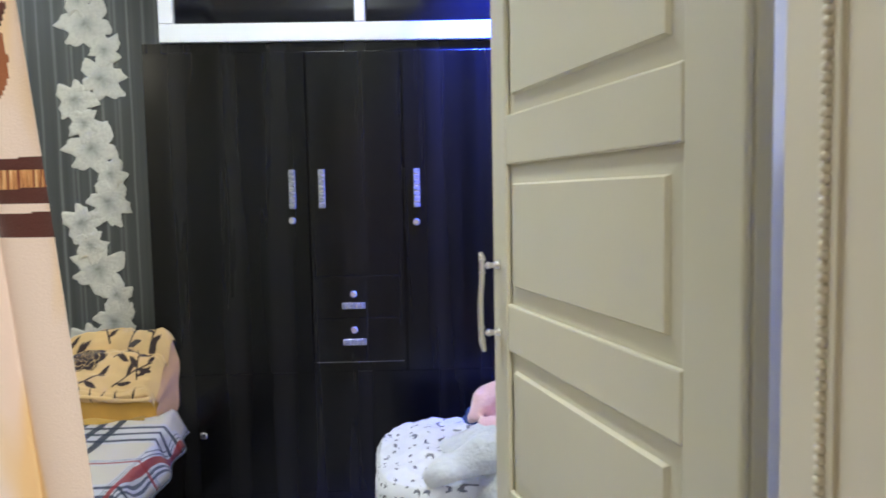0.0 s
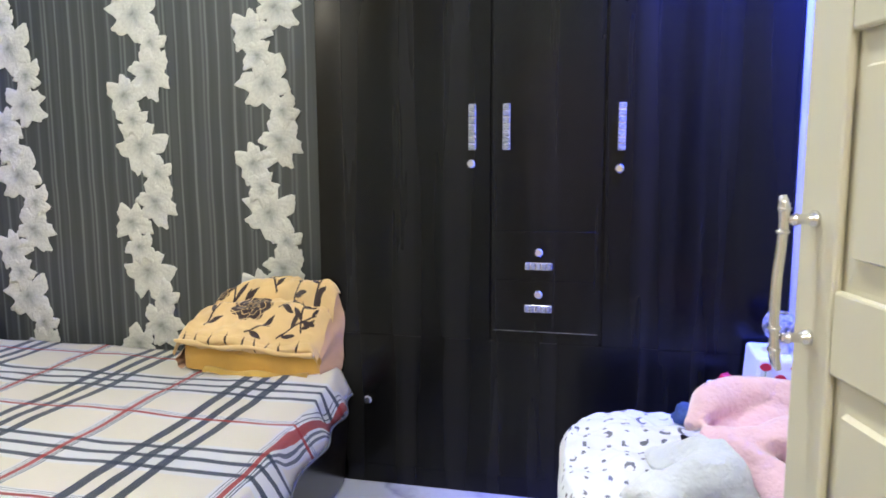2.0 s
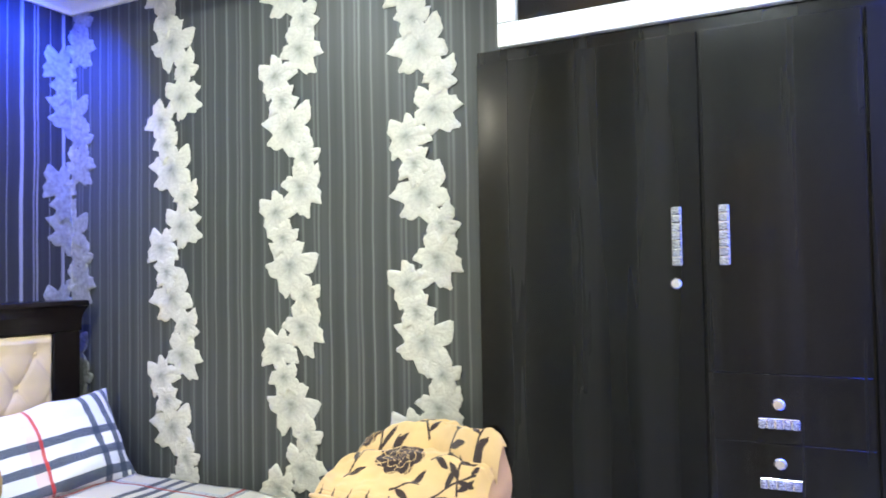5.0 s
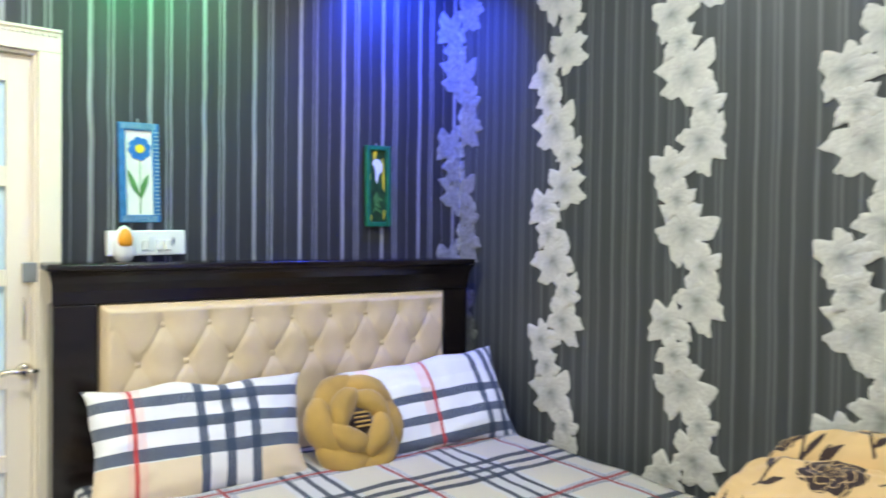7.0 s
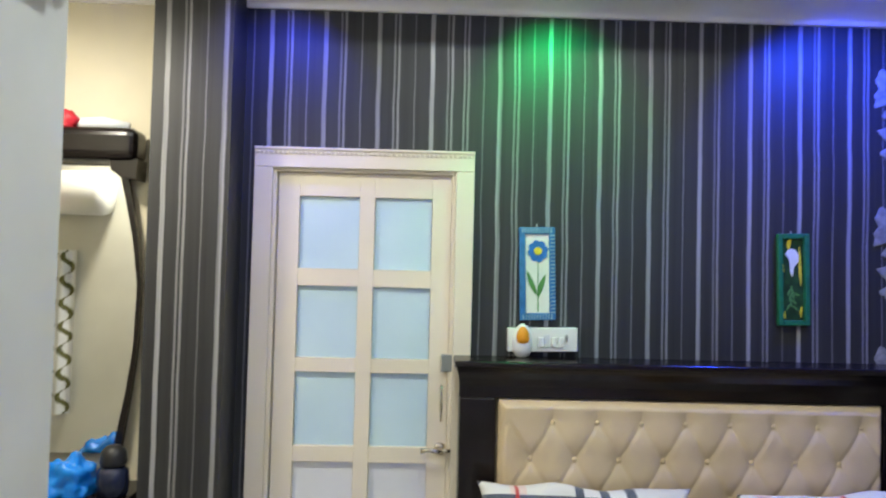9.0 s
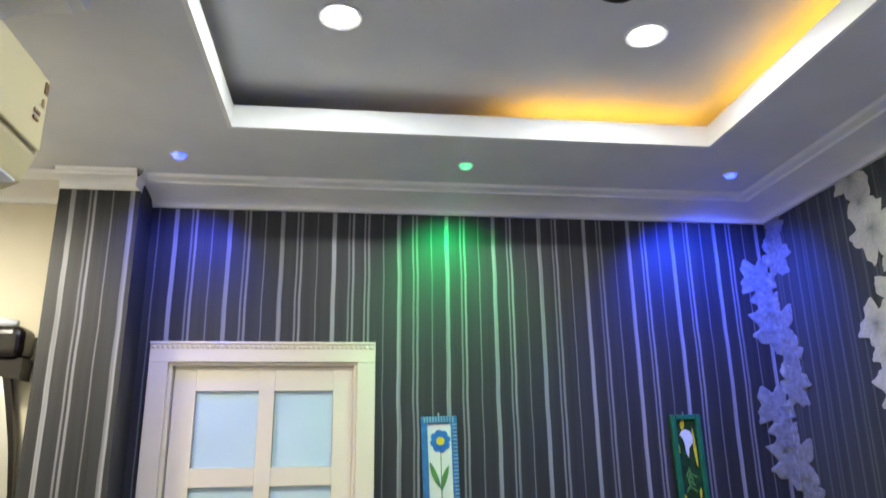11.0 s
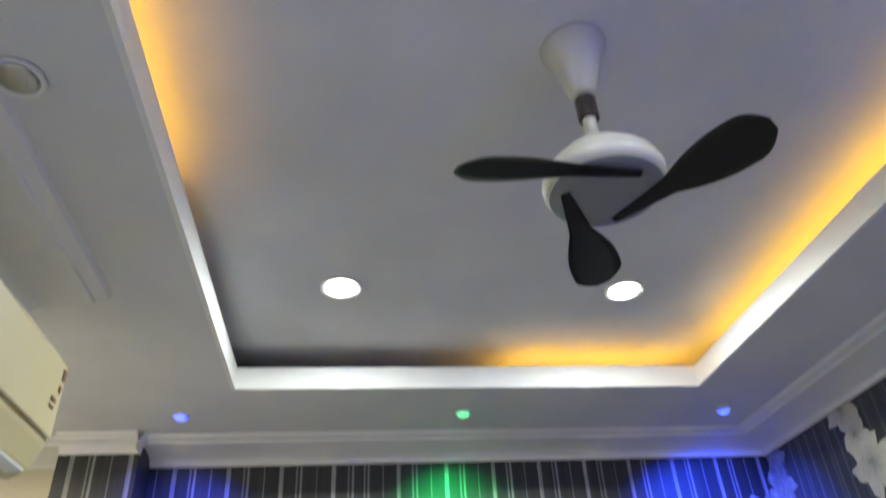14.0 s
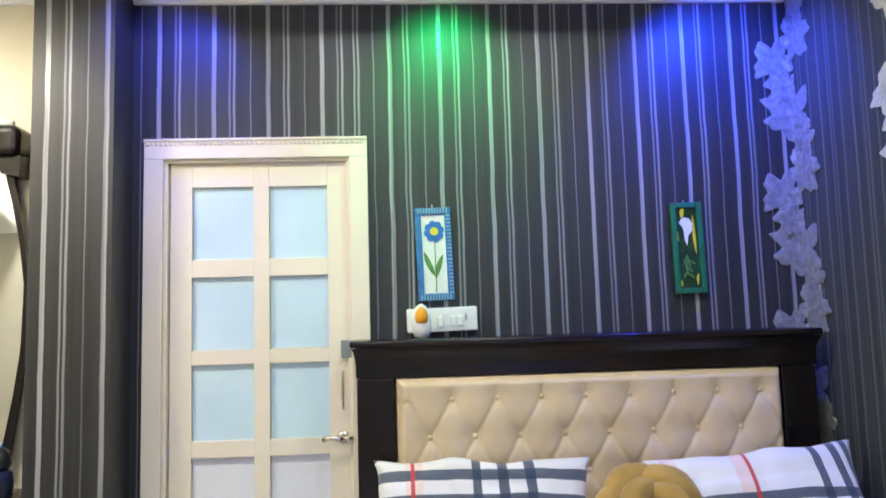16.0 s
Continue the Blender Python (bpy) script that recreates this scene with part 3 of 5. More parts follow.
def glazed_door():
    d = thing("door_1", (0, 0, 0), "closed ivory door with frosted panes and a lever handle", "door")
    d["kind"] = "structure"
    # moulded frame
    for y0, y1, z0, z1 in ((0.004, 0.080, FZ, 2.0428), (0.840, 0.916, FZ, 2.0428), (0.004, 0.916, 2.043, 2.12)):
        part("frame", box(-0.09, 0.03, y0, y1, z0, z1, 0.003), FRAME_CREAM, d)
    for y0, y1, z0, z1 in ((0.0805, 0.095, FZ, 2.0295), (0.825, 0.8395, FZ, 2.0295), (0.0805, 0.8395, 2.030, 2.0425)):
        part("frame_step", box(-0.09, 0.012, y0, y1, z0, z1, 0.002), FRAME_CREAM, d)
    bm = bmesh.new()
    for i in range(46):
        box(0.024, 0.036, 0.012 + i * 0.0195, 0.026 + i * 0.0195, 2.098, 2.112, 0.003, 1, bm)
    part("bead_trim", bm, FRAME_CREAM, d)
    part("frame_lip", box(0.020, 0.038, 0.004, 0.916, 2.116, 2.127, 0.002), FRAME_CREAM, d)
    XF = -0.012     # face of the leaf
    ys = [(0.100, 0.188), (0.440, 0.503), (0.744, 0.824)]
    for y0, y1 in ys:
        part("stile", box(XF - 0.037, XF, y0, y1, FZ + 0.01, 2.028, 0.0012, 1), FRAME_CREAM, d)
    zs = [(1.930, 2.028), (1.555, 1.628), (1.198, 1.257), (0.828, 0.894), (0.528, 0.585), (0.210, 0.280), (FZ + 0.01, 0.12)]
    for z0, z1 in zs:
        for y0, y1 in ((0.1882, 0.4398), (0.5032, 0.7438)):
            part("rail", box(XF - 0.037, XF - 0.0003, y0, y1, z0, z1, 0.0012, 1), FRAME_CREAM, d)
    for (a0, a1), (b0, b1) in zip(zs, zs[1:]):
        for y0, y1 in ((0.189, 0.439), (0.504, 0.743)):
            hi = a0 > 0.9
            part("pane", box(XF - 0.026, XF - 0.018, y0 + 0.001, y1 - 0.001, b1 + 0.001, a0 - 0.001), FROST if hi else PANEL_W, d, "frosted bluish glass pane" if hi else "white panel")
    pull = [(XF, 0.800, 1.005), (XF + 0.018, 0.800, 1.010), (XF + 0.026, 0.800, 1.035), (XF + 0.022, 0.800, 1.08), (XF + 0.026, 0.800, 1.125), (XF + 0.018, 0.800, 1.150), (XF, 0.800, 1.155)]
    part("pull_handle", tube(pull, [0.004, 0.005, 0.005, 0.007, 0.005, 0.005, 0.004], 10), BRASSY, d, "slim satin metal pull handle", True)
    h = part("handle", lathe([(0.026, 0.0), (0.026, 0.005), (0.020, 0.010), (0.012, 0.012)], 24, None, Matrix.Translation((XF, 0.800, 0.893)) @ Matrix.Rotation(radians(90), 4, 'Y')), BRASSY, d, "short brass lever handle on a round rose", True)
    part("lever", tube([(XF + 0.008, 0.800, 0.893), (XF + 0.050, 0.800, 0.893), (XF + 0.056, 0.790, 0.894), (XF + 0.054, 0.755, 0.898), (XF + 0.052, 0.720, 0.892)], [0.010, 0.011, 0.012, 0.009, 0.012], 12), BRASSY, h, "", True)
    part("spindle_end", tube([(XF + 0.040, 0.802, 0.893), (XF + 0.042, 0.842, 0.893)], [0.011, 0.009], 12), BRASSY, h, "", True)
    part("bolt", box(XF + 0.001, XF + 0.026, 0.795, 0.850, 1.212, 1.284, 0.004), FANGREY, d, "grey metal tower bolt")
    return d


glazed_door()
structure("bathroom_backing", box(-0.5, -0.45, -0.2, 1.2, FZ, 2.4), PANEL_W, "plain surface behind the glazed door", "wall")

# ---- bed ----


def bed():
    b = thing("bed", (0, 0, 0), "dark polished wooden double bed with tufted beige headboard", "bed")
    hb = part("headboard", box(0.05, 0.13, 0.88, 2.68, 0.3, 1.245, 0.004), DARKWOOD, b)
    part("cornice_top", box(0.01, 0.225, 0.845, 2.70, 1.258, 1.285, 0.008, 3), DARKWOOD, hb)
    prof = [(0.03, 1.14), (0.178, 1.14), (0.180, 1.185), (0.186, 1.215), (0.200, 1.240), (0.214, 1.256), (0.03, 1.256)]
    bm = bmesh.new()
    ends = [[bm.verts.new((x, y + sg * (x - 0.178) * 0.4, z)) for x, z in prof] for y, sg in ((0.866, -1), (2.688, 1))]
    for i in range(len(prof)):
        j = (i + 1) % len(prof)
        bm.faces.new((ends[0][i], ends[0][j], ends[1][j], ends[1][i]))
    bm.faces.new(ends[0])
    bm.faces.new(list(reversed(ends[1])))
    bmesh.ops.recalc_face_normals(bm, faces=bm.faces)
    part("frieze", bm, DARKWOOD, hb)
    part("post", box(0.05, 0.175, 0.868, 1.012, FZ, 1.138, 0.006), DARKWOOD, hb)
    part("post", box(0.05, 0.175, 2.545, 2.686, FZ, 1.138, 0.006), DARKWOOD, hb)
    y0, y1, z0, z1 = 1.014, 2.543, 0.34, 1.141
    sy, sz = 0.1735, 0.143     # half diamonds
    rows = []
    z = z1 - 0.088
    k = 0
    while z > z0:
        y = y0 + (0.13 if k % 2 else 0.217)
        while y < y1 - 0.05:
            rows.append((y, z))
            y += sy
        z -= sz
        k += 1
    knots = np.array(rows)

    def place(u, v):
        y, z = y0 + (y1 - y0) * u, z0 + (z1 - z0) * v
        d2 = ((knots[:, 0] - y) / 0.045) ** 2 + ((knots[:, 1] - z) / 0.045) ** 2
        dent = float(np.exp(-d2).sum())
        if z <= z1 - 0.088:
            a = ((y - knots[0, 0]) / sy + (z - knots[0, 1]) / (2 * sz)) % 1.0
            c = ((y - knots[0, 0]) / sy - (z - knots[0, 1]) / (2 * sz)) % 1.0
            crease = max(math.exp(-(min(a, 1 - a) / 0.05) ** 2), math.exp(-(min(c, 1 - c) / 0.05) ** 2))
        else:
            a = ((y - knots[0, 0]) / sy) % 1.0
            crease = 0.6 * math.exp(-(min(a, 1 - a) / 0.05) ** 2) * max(0, 1 - (z - z1 + 0.088) / 0.075)
        edge = min(1, min(y - y0, y1 - y, z1 - z) / 0.03)
        x = 0.135 + 0.075 * (edge ** 0.5 if edge > 0 else 0) - 0.013 * min(1.2, dent) - 0.006 * crease
        return Vector((x, y, z))
    pad = part("upholstery", grid(190, 96, place), LEATHER, hb, "beige button-tufted leatherette panel", True)
    for y, z in rows:
        part("button", lathe([(0.010, 0), (0.012, 0.004), (0.008, 0.009), (0.002, 0.011)], 10, None, Matrix.Translation((0.188, y, z)) @ Matrix.Rotation(radians(90), 4, 'Y')), LEATHER, pad)
    part("side_rail", box(0.14, 2.50, 0.88, 0.93, 0.16, 0.34, 0.006), DARKWOOD, b)
    part("side_rail", box(0.14, 2.32, 2.58, 2.63, 0.16, 0.34, 0.006), DARKWOOD, b)
    bm = box(2.385, 2.44, 0.87, 2.46, FZ, 0.40, 0.012)
    for v in bm.verts:
        v.co.x += (2.73 - v.co.y) * 0.10 - 0.10 * max(0, 0.4 - v.co.z) * (v.co.x > 2.3)
    part("foot_panel", bm, DARKWOOD, b)
    part("base", box(0.14, 2.30, 0.931, 2.58, 0.12, 0.32), DARKWOOD, b)
    return b


bed()
bm = box(0.20, 2.36, 0.90, 2.45, 0.322, 0.485, 0.05, 4)
for v in bm.verts:
    if v.co.x > 2.2:
        v.co.x += (2.73 - v.co.y) * 0.10
tagged(obj("mattress", bm, WHITECLOTH, None, "", True), "white mattress on the dark bed", "mattress")


def bedspread():
    """A checked sheet over the mattress, hanging a little at the foot and near side."""
    x0, y0, top = 0.24, 0.86, 0.512

    def place(u, v):
        x = x0 + (2.50 - x0) * u
        k = min(1, max(0, (x - 2.22) / 0.10))
        k = k * k * (3 - 2 * k)
        y = y0 + (2.655 - 0.18 * k - y0) * v
        x1 = 2.47 + (2.73 - y) * 0.12
        x = x0 + (x1 - x0) * u
        wob = noise.noise(Vector((x * 2.2, y * 2.2, 0))) * 0.010 + noise.noise(Vector((x * 7, y * 7, 3))) * 0.005
        wob += 0.045 * max(0, min(1, (x - 2.0) / 0.35)) * max(0, min(1, (y - 2.1) / 0.37)) ** 2
        dx, dy = max(0, x - x1 + 0.09), max(0, 0.93 - y)
        ripple = 0.014 * math.sin(y * 23 + 2 * math.sin(y * 5)) * min(1, dx / 0.05)
        z = top + wob - 1.25 * dx - 3.0 * dy
        return Vector((x + ripple - 0.35 * dx, y + 0.5 * dy, z))
    s_ = thing("bedspread", (0, 0, 0), "checked cream, navy and red cotton bedspread", "bedspread")
    bm = grid(100, 80, place)
    bmesh.ops.solidify(bm, geom=bm.faces[:], thickness=0.006)
    part("cloth", bm, SHEET, s_, "", True)
    part("hem", tube([place(1.0, i / 60) - Vector((0, 0, 0.004)) for i in range(61)], 0.005, 6), NAVYHEM, s_, "navy stitched hem at the foot", True)
    return s_


NAVYHEM = cloth("navy hem", (0.05, 0.06, 0.10), 0.2)
bedspread()


def pillow(name, m, w, h, t, material, label, group, seed):
    def place_side(sign):
        def place(u, v):
            a, b = 2 * u - 1, 2 * v - 1
            swell = max(0.0, (1 - abs(a) ** 3.2) * (1 - abs(b) ** 3.2)) ** 0.55
            pinch = 1 - 0.085 * (1 - abs(b) ** 2) * abs(a) ** 4
            pin2 = 1 - 0.11 * (1 - abs(a) ** 2) * abs(b) ** 4
            n = noise.noise(Vector((a * 1.6 + seed, b * 1.6, sign))) * 0.25 + noise.noise(Vector((a * 5 + seed, b * 5, sign))) * 0.10 + noise.noise(Vector((a * 11 + seed, b * 6, sign))) * 0.04
            wx, wy = noise.noise(Vector((a * 1.3 + seed, b * 1.7, 9))) * 0.022, noise.noise(Vector((a * 2.1 + seed, b * 1.2, 4))) * 0.024
            return Vector((a * w / 2 * pinch + wx, b * h / 2 * pin2 + wy - 0.012 * a * a, sign * t / 2 * swell * (1 + n)))
        return place
    bm = grid(44, 32, place_side(1))
    other = grid(44, 32, place_side(-1))
    me = bpy.data.meshes.new("side")
    other.to_mesh(me)
    bm.from_mesh(me)
    other.free()
    bmesh.ops.remove_doubles(bm, verts=bm.verts[:], dist=0.0005)
    bmesh.ops.recalc_face_normals(bm, faces=bm.faces)
    ob = obj(name, bm, material, None, "", True)
    ob.matrix_world = m
    return tagged(ob, label, "pillow", group)


def lean(y, x, z, tilt, turn=0.0, roll=0.0):
    """A pose whose x runs along +y of the room, y up the headboard and z towards the foot."""
    base = Matrix(((0, 0, 1, 0), (1, 0, 0, 0), (0, 1, 0, 0), (0, 0, 0, 1)))
    return Matrix.Translation((x, y, z)) @ Matrix.Rotation(radians(turn), 4, 'Z') @ base @ Matrix.Rotation(radians(-tilt), 4, 'X') @ Matrix.Rotation(radians(roll), 4, 'Z')


pillow("pillow", lean(1.320, 0.40, 0.655, 22, 0, -1.5), 0.80, 0.45, 0.20, PILLOWCASE, "checked white, navy and cream pillow leaning on the headboard", "checked pillows", 1.0)
pillow("pillow", lean(2.310, 0.42, 0.655, 30, -8, 5), 0.76, 0.45, 0.20, PILLOWCASE_2, "checked white and navy pillow leaning beside the wall", "checked pillows", 4.0)


def flower_cushion():
    c = thing("flower_cushion", (0, 0, 0), "mustard velour cushion shaped as a flower with thick petals", "cushion")
    m = lean(1.897, 0.47, 0.640, 30)
    for ring, r, n, wide, long, zo in ((0, 0.150, 6, 0.066, 0.128, 0.0), (1, 0.094, 4, 0.050, 0.098, 0.050)):
        for i in range(n):
            a = 2 * math.pi * (i + 0.5 * ring) / n
            bm = bmesh.new()
            bmesh.ops.create_uvsphere(bm, u_segments=18, v_segments=12, radius=1.0)
            for v in bm.verts:
                k = 1 + 0.10 * noise.noise(v.co * 1.7 + Vector((i, ring, 0)))
                v.co = Vector((v.co.x * wide * k - 0.25 * v.co.y ** 2 * long, v.co.y * long * k, v.co.z * wide * 0.92 * k))
            bmesh.ops.transform(bm, matrix=m @ Matrix.Rotation(a, 4, 'Z') @ Matrix.Translation((r, 0, zo + 0.010 * (i % 2))) @ Matrix.Rotation(0.20, 4, 'Z'), verts=bm.verts[:])
            part("petal", bm, MUSTARD, c, "", True)
    part("back", lathe([(0.002, -0.055), (0.12, -0.05), (0.185, -0.015), (0.175, 0.02), (0.09, 0.045), (0.002, 0.048)], 32, None, m), MUSTARD, c, "", True)
    bm = lathe([(0.001, 0.03), (0.045, 0.04), (0.055, 0.055), (0.04, 0.066), (0.001, 0.070)], 20, None, m)
    mid = part("heart", bm, BLACKPRINT, c, "dark striped heart", True)
    for k in range(4):
        part("stripe", box(-0.034, 0.034, -0.030 + 0.018 * k, -0.022 + 0.018 * k, 0.066, 0.075, 0.003), MUSTARD, mid).data.transform(m)
    return c


flower_cushion()

# ---- printed flowers on the fine striped wall ----


def petal_paint():
    m = Mat("printed petals", 0.45)
    co = m.coords()
    ln = m.n("ShaderNodeVectorMath")
    ln.operation = 'LENGTH'
    m.link(co, ln.inputs[0])
    wob = m.math('ADD', ln.outputs["Value"], m.math('MULTIPLY', m.math('SUBTRACT', m.noise(3.2, 4, co), 0.5), 0.5))
    heart = m.ramp(wob, [(0.02, (0.14, 0.14, 0.12)), (0.13, (0.34, 0.34, 0.30)), (0.28, (0.47, 0.46, 0.41)), (0.6, (0.59, 0.57, 0.50))])
    vein = m.ramp(m.noise(9, 5, co), [(0.36, (0.72, 0.72, 0.72)), (0.56, (1.0, 1.0, 1.0))])
    m.color(m.mix(0.4, heart, vein, 'MULTIPLY'))
    m.bump(m.noise(5, 3, co), 0.25, 0.02)
    return m.m


PETALS = petal_paint()
# White petals too; the room corner's shade is put into this darker grey.
SHADED_PETAL = painted("shaded corner petals", (0.25, 0.25, 0.24), 0.5, 0.35, 45)


def flower_shape(seed, petals):
    """Unit flower in x and z, its ragged petals lifted a little at the rim (towards -y)."""
    rnd = random.Random(seed)
    n = 60
    turn = rnd.uniform(0, 6.28)
    lobes = [rnd.uniform(0.82, 1.10) for _ in range(petals)]
    outer = []
    for i in range(n):
        a = 2 * math.pi * i / n
        q = (a + turn) % (2 * math.pi) / (2 * math.pi) * petals
        k, f = int(q) % petals, q % 1.0
        r = lobes[k] * (0.68 + 0.37 * (1 - abs(2 * f - 1) ** 1.6))
        if k % 2 == 0:
            r *= 1.0 + 0.26 * max(0, 1 - abs(f - 0.70) / 0.15) - 0.06 * max(0, 1 - abs(f - 0.42) / 0.12)
        else:
            r *= 1.0 + 0.22 * max(0, 1 - abs(f - 0.28) / 0.14) - 0.05 * max(0, 1 - abs(f - 0.6) / 0.1)
        r *= 1 + 0.03 * math.sin(a * 17 + seed) + rnd.uniform(-0.025, 0.025)
        outer.append((a, r))
    bm = bmesh.new()
    c = bm.verts.new((0, -0.05, 0))
    rings = []
    for s, lift in ((0.3, 0.045), (0.65, 0.03), (0.9, 0.055), (1.0, 0.0)):
        rings.append([bm.verts.new((math.cos(a) * r * s, -lift - (0.025 * math.sin(a * petals / 2 + turn) if s < 1 else 0), math.sin(a) * r * s)) for a, r in outer])
    for i in range(n):
        bm.faces.new((c, rings[0][(i + 1) % n], rings[0][i]))
    for p, q in zip(rings, rings[1:]):
        for i in range(n):
            bm.faces.new((p[i], p[(i + 1) % n], q[(i + 1) % n], q[i]))
    bmesh.ops.recalc_face_normals(bm, faces=bm.faces)
    return bm


FLOWER_MESHES = []
for sd, pt in ((3, 6), (7, 5), (11, 5), (19, 6), (23, 5)):
    b_ = flower_shape(sd, pt)
    me_ = bpy.data.meshes.new("flower")
    b_.to_mesh(me_)
    b_.free()
    me_.materials.append(PETALS)
    me_.polygons.foreach_set("use_smooth", [True] * len(me_.polygons))
    FLOWER_MESHES.append(me_)
# one repeat of the print: x and z from the tip of the right-hand flower, radius
REPEAT = [(-0.112, 0.090, 0.116), (-0.240, -0.005, 0.102), (-0.205, -0.118, 0.080), (-0.172, -0.238, 0.124), (-0.092, -0.362, 0.080)]
DROP = 0.588


def garland(tip_x, tip_z, label, corner=False, drop=DROP):
    g = thing("flower_garland", (tip_x, NY - 0.004, 0), label, "wall decoration", "flower garlands")
    k, size = 0, drop / DROP
    base = tip_z
    while base < 3.3:
        base += drop
    while base > 0.2:
        for i, (dx, dz, r) in enumerate(REPEAT):
            dx, dz, r = dx * size, dz * size, r * size
            z = base + dz
            if z > 2.70 or z < 0.35:
                continue
            k += 1
            if not corner:
                f = new("flower", FLOWER_MESHES[i])
                f.parent = g
                f.matrix_basis = Matrix.Translation((dx, -0.0015 * (i % 3), z)) @ Matrix.Rotation(0.5 * math.sin(k * 2.3), 4, 'Y') @ Matrix.Diagonal((r, 0.06, r, 1))
            else:
                bm = bmesh.new()
                bm.from_mesh(FLOWER_MESHES[i])
                for v in bm.verts:
                    x, d = tip_x + dx + v.co.x * r, -v.co.y * 0.06 + 0.0015 * (i % 3)
                    if x >= 0.004:
                        w = Vector((x, NY - 0.004 - d, z + v.co.z * r))
                    else:
                        w = Vector((0.004 + d, NY - 0.004 + x, z + v.co.z * r))
                    v.co = w - Vector((tip_x, NY - 0.004, 0))
                part("flower", bm, SHADED_PETAL, g, "", True)
        base -= drop
    return g


LBL = "upright garland of large white printed flowers on grey wallpaper"
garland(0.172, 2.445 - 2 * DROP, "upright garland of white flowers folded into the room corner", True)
garland(0.868, 1.525, LBL)
garland(1.535, 1.656, LBL, drop=0.578)
garland(2.157, 1.352, LBL, drop=0.562)

# ---- pictures and switches above the headboard ----


def disc(cy, cz, r, n, x, ry=None, turn=0.0, thick=0.002):
    pts = [(cy + r * math.cos(2 * math.pi * i / n + turn), cz + (ry or r) * math.sin(2 * math.pi * i / n + turn)) for i in range(n)]
    return plate(pts, x, thick)


def plate(pts, x, thick=0.002, bm=None):
    """A flat piece in y and z that stands off the wall at x."""
    bm = bm or bmesh.new()
    a = [bm.verts.new((x, y, z)) for y, z in pts]
    b = [bm.verts.new((x + thick, y, z)) for y, z in pts]
    bm.faces.new(b)
    bm.faces.new(list(reversed(a)))
    for i in range(len(pts)):
        j = (i + 1) % len(pts)
        bm.faces.new((a[i], a[j], b[j], b[i]))
    bmesh.ops.recalc_face_normals(bm, faces=bm.faces)
    return bm


def leafpts(y, z, length, width, angle, n=9):
    ca, sa = math.cos(radians(angle)), math.sin(radians(angle))
    up = [(t * length, width * math.sin(math.pi * t) ** 0.8) for t in [i / n for i in range(n + 1)]]
    pts = up + [(a, -b * 0.55) for a, b in reversed(up[1:-1])]
    return [(y + a * ca - b * sa, z + a * sa + b * ca) for a, b in pts]


def hung(name, cy, cz, lean_deg, label):
    return thing(name, (0, 0, 0), label, "picture", "hanging pictures"), Matrix.Translation((0, cy, cz)) @ Matrix.Rotation(radians(lean_deg), 4, 'X') @ Matrix.Translation((0, -cy, -cz))


def blue_picture():
    p, m = hung("flower_picture", 1.187, 1.628, 1.6, "narrow picture of a blue flower in a blue notched frame")
    y0, y1, z0, z1 = 1.112, 1.262, 1.435, 1.822

    def put(name, bm, mat, parent=None, label=""):
        o = part(name, bm, mat, parent or p, label)
        o.data.transform(m)
        return o
    put("backing", box(0.004, 0.014, y0 + 0.012, y1 - 0.012, z0 + 0.012, z1 - 0.012), PAPERWHITE)
    fr = put("frame", box(0.004, 0.022, y0, y0 + 0.026, z0, z1, 0.004), BLUEPAINT)
    put("frame", box(0.004, 0.022, y1 - 0.026, y1, z0, z1, 0.004), BLUEPAINT)
    put("frame", box(0.004, 0.022, y0 + 0.027, y1 - 0.027, z0, z0 + 0.03, 0.004), BLUEPAINT)
    put("frame", box(0.004, 0.022, y0 + 0.027, y1 - 0.027, z1 - 0.03, z1, 0.004), BLUEPAINT)
    bm = bmesh.new()
    for i in range(11):
        yy = y0 + 0.012 + i * 0.0118
        box(0.0222, 0.0262, yy, yy + 0.005, z0 + 0.003, z0 + 0.025, bm=bm)
        box(0.0222, 0.0262, yy, yy + 0.005, z1 - 0.025, z1 - 0.003, bm=bm)
    for i in range(22):
        zz = z0 + 0.03 + i * 0.0152
        box(0.0222, 0.0252, y1 - 0.020, y1 - 0.002, zz, zz + 0.005, bm=bm)
    tagged(put("notch_trim", bm, PALEBLUE, fr, "pale painted notches"), kind="stuff")
    cy, cz = 1.190, 1.722
    for i in range(8):
        a = 2 * math.pi * i / 8 + 0.2
        put("petal", disc(cy + 0.027 * math.cos(a), cz + 0.030 * math.sin(a), 0.017, 8, 0.0145 + 0.0002 * i), BLUEPETAL, None, "blue painted petal")
    put("flower_centre", disc(cy, cz, 0.017, 16, 0.019), LEAFYELLOW)
    put("stem", plate([(1.186, 1.47), (1.190, 1.47), (1.192, 1.69), (1.189, 1.69)], 0.0145), LEAFGREEN)
    put("leaf", plate(leafpts(1.187, 1.535, 0.115, 0.014, 112), 0.0145), LEAFGREEN)
    put("leaf", plate(leafpts(1.189, 1.525, 0.105, 0.014, 72), 0.0145), LEAFGREEN)
    put("hook", tube([(0.008, 1.187, 1.822), (0.008, 1.187, 1.836)], 0.003, 6), STEEL)
    return p


PALEBLUE = painted("pale blue paint", (0.25, 0.42, 0.55), 0.5, 0.2, 30)
BLUEPETAL = painted("bright blue paint", (0.02, 0.16, 0.50), 0.45, 0.2, 30)
blue_picture()


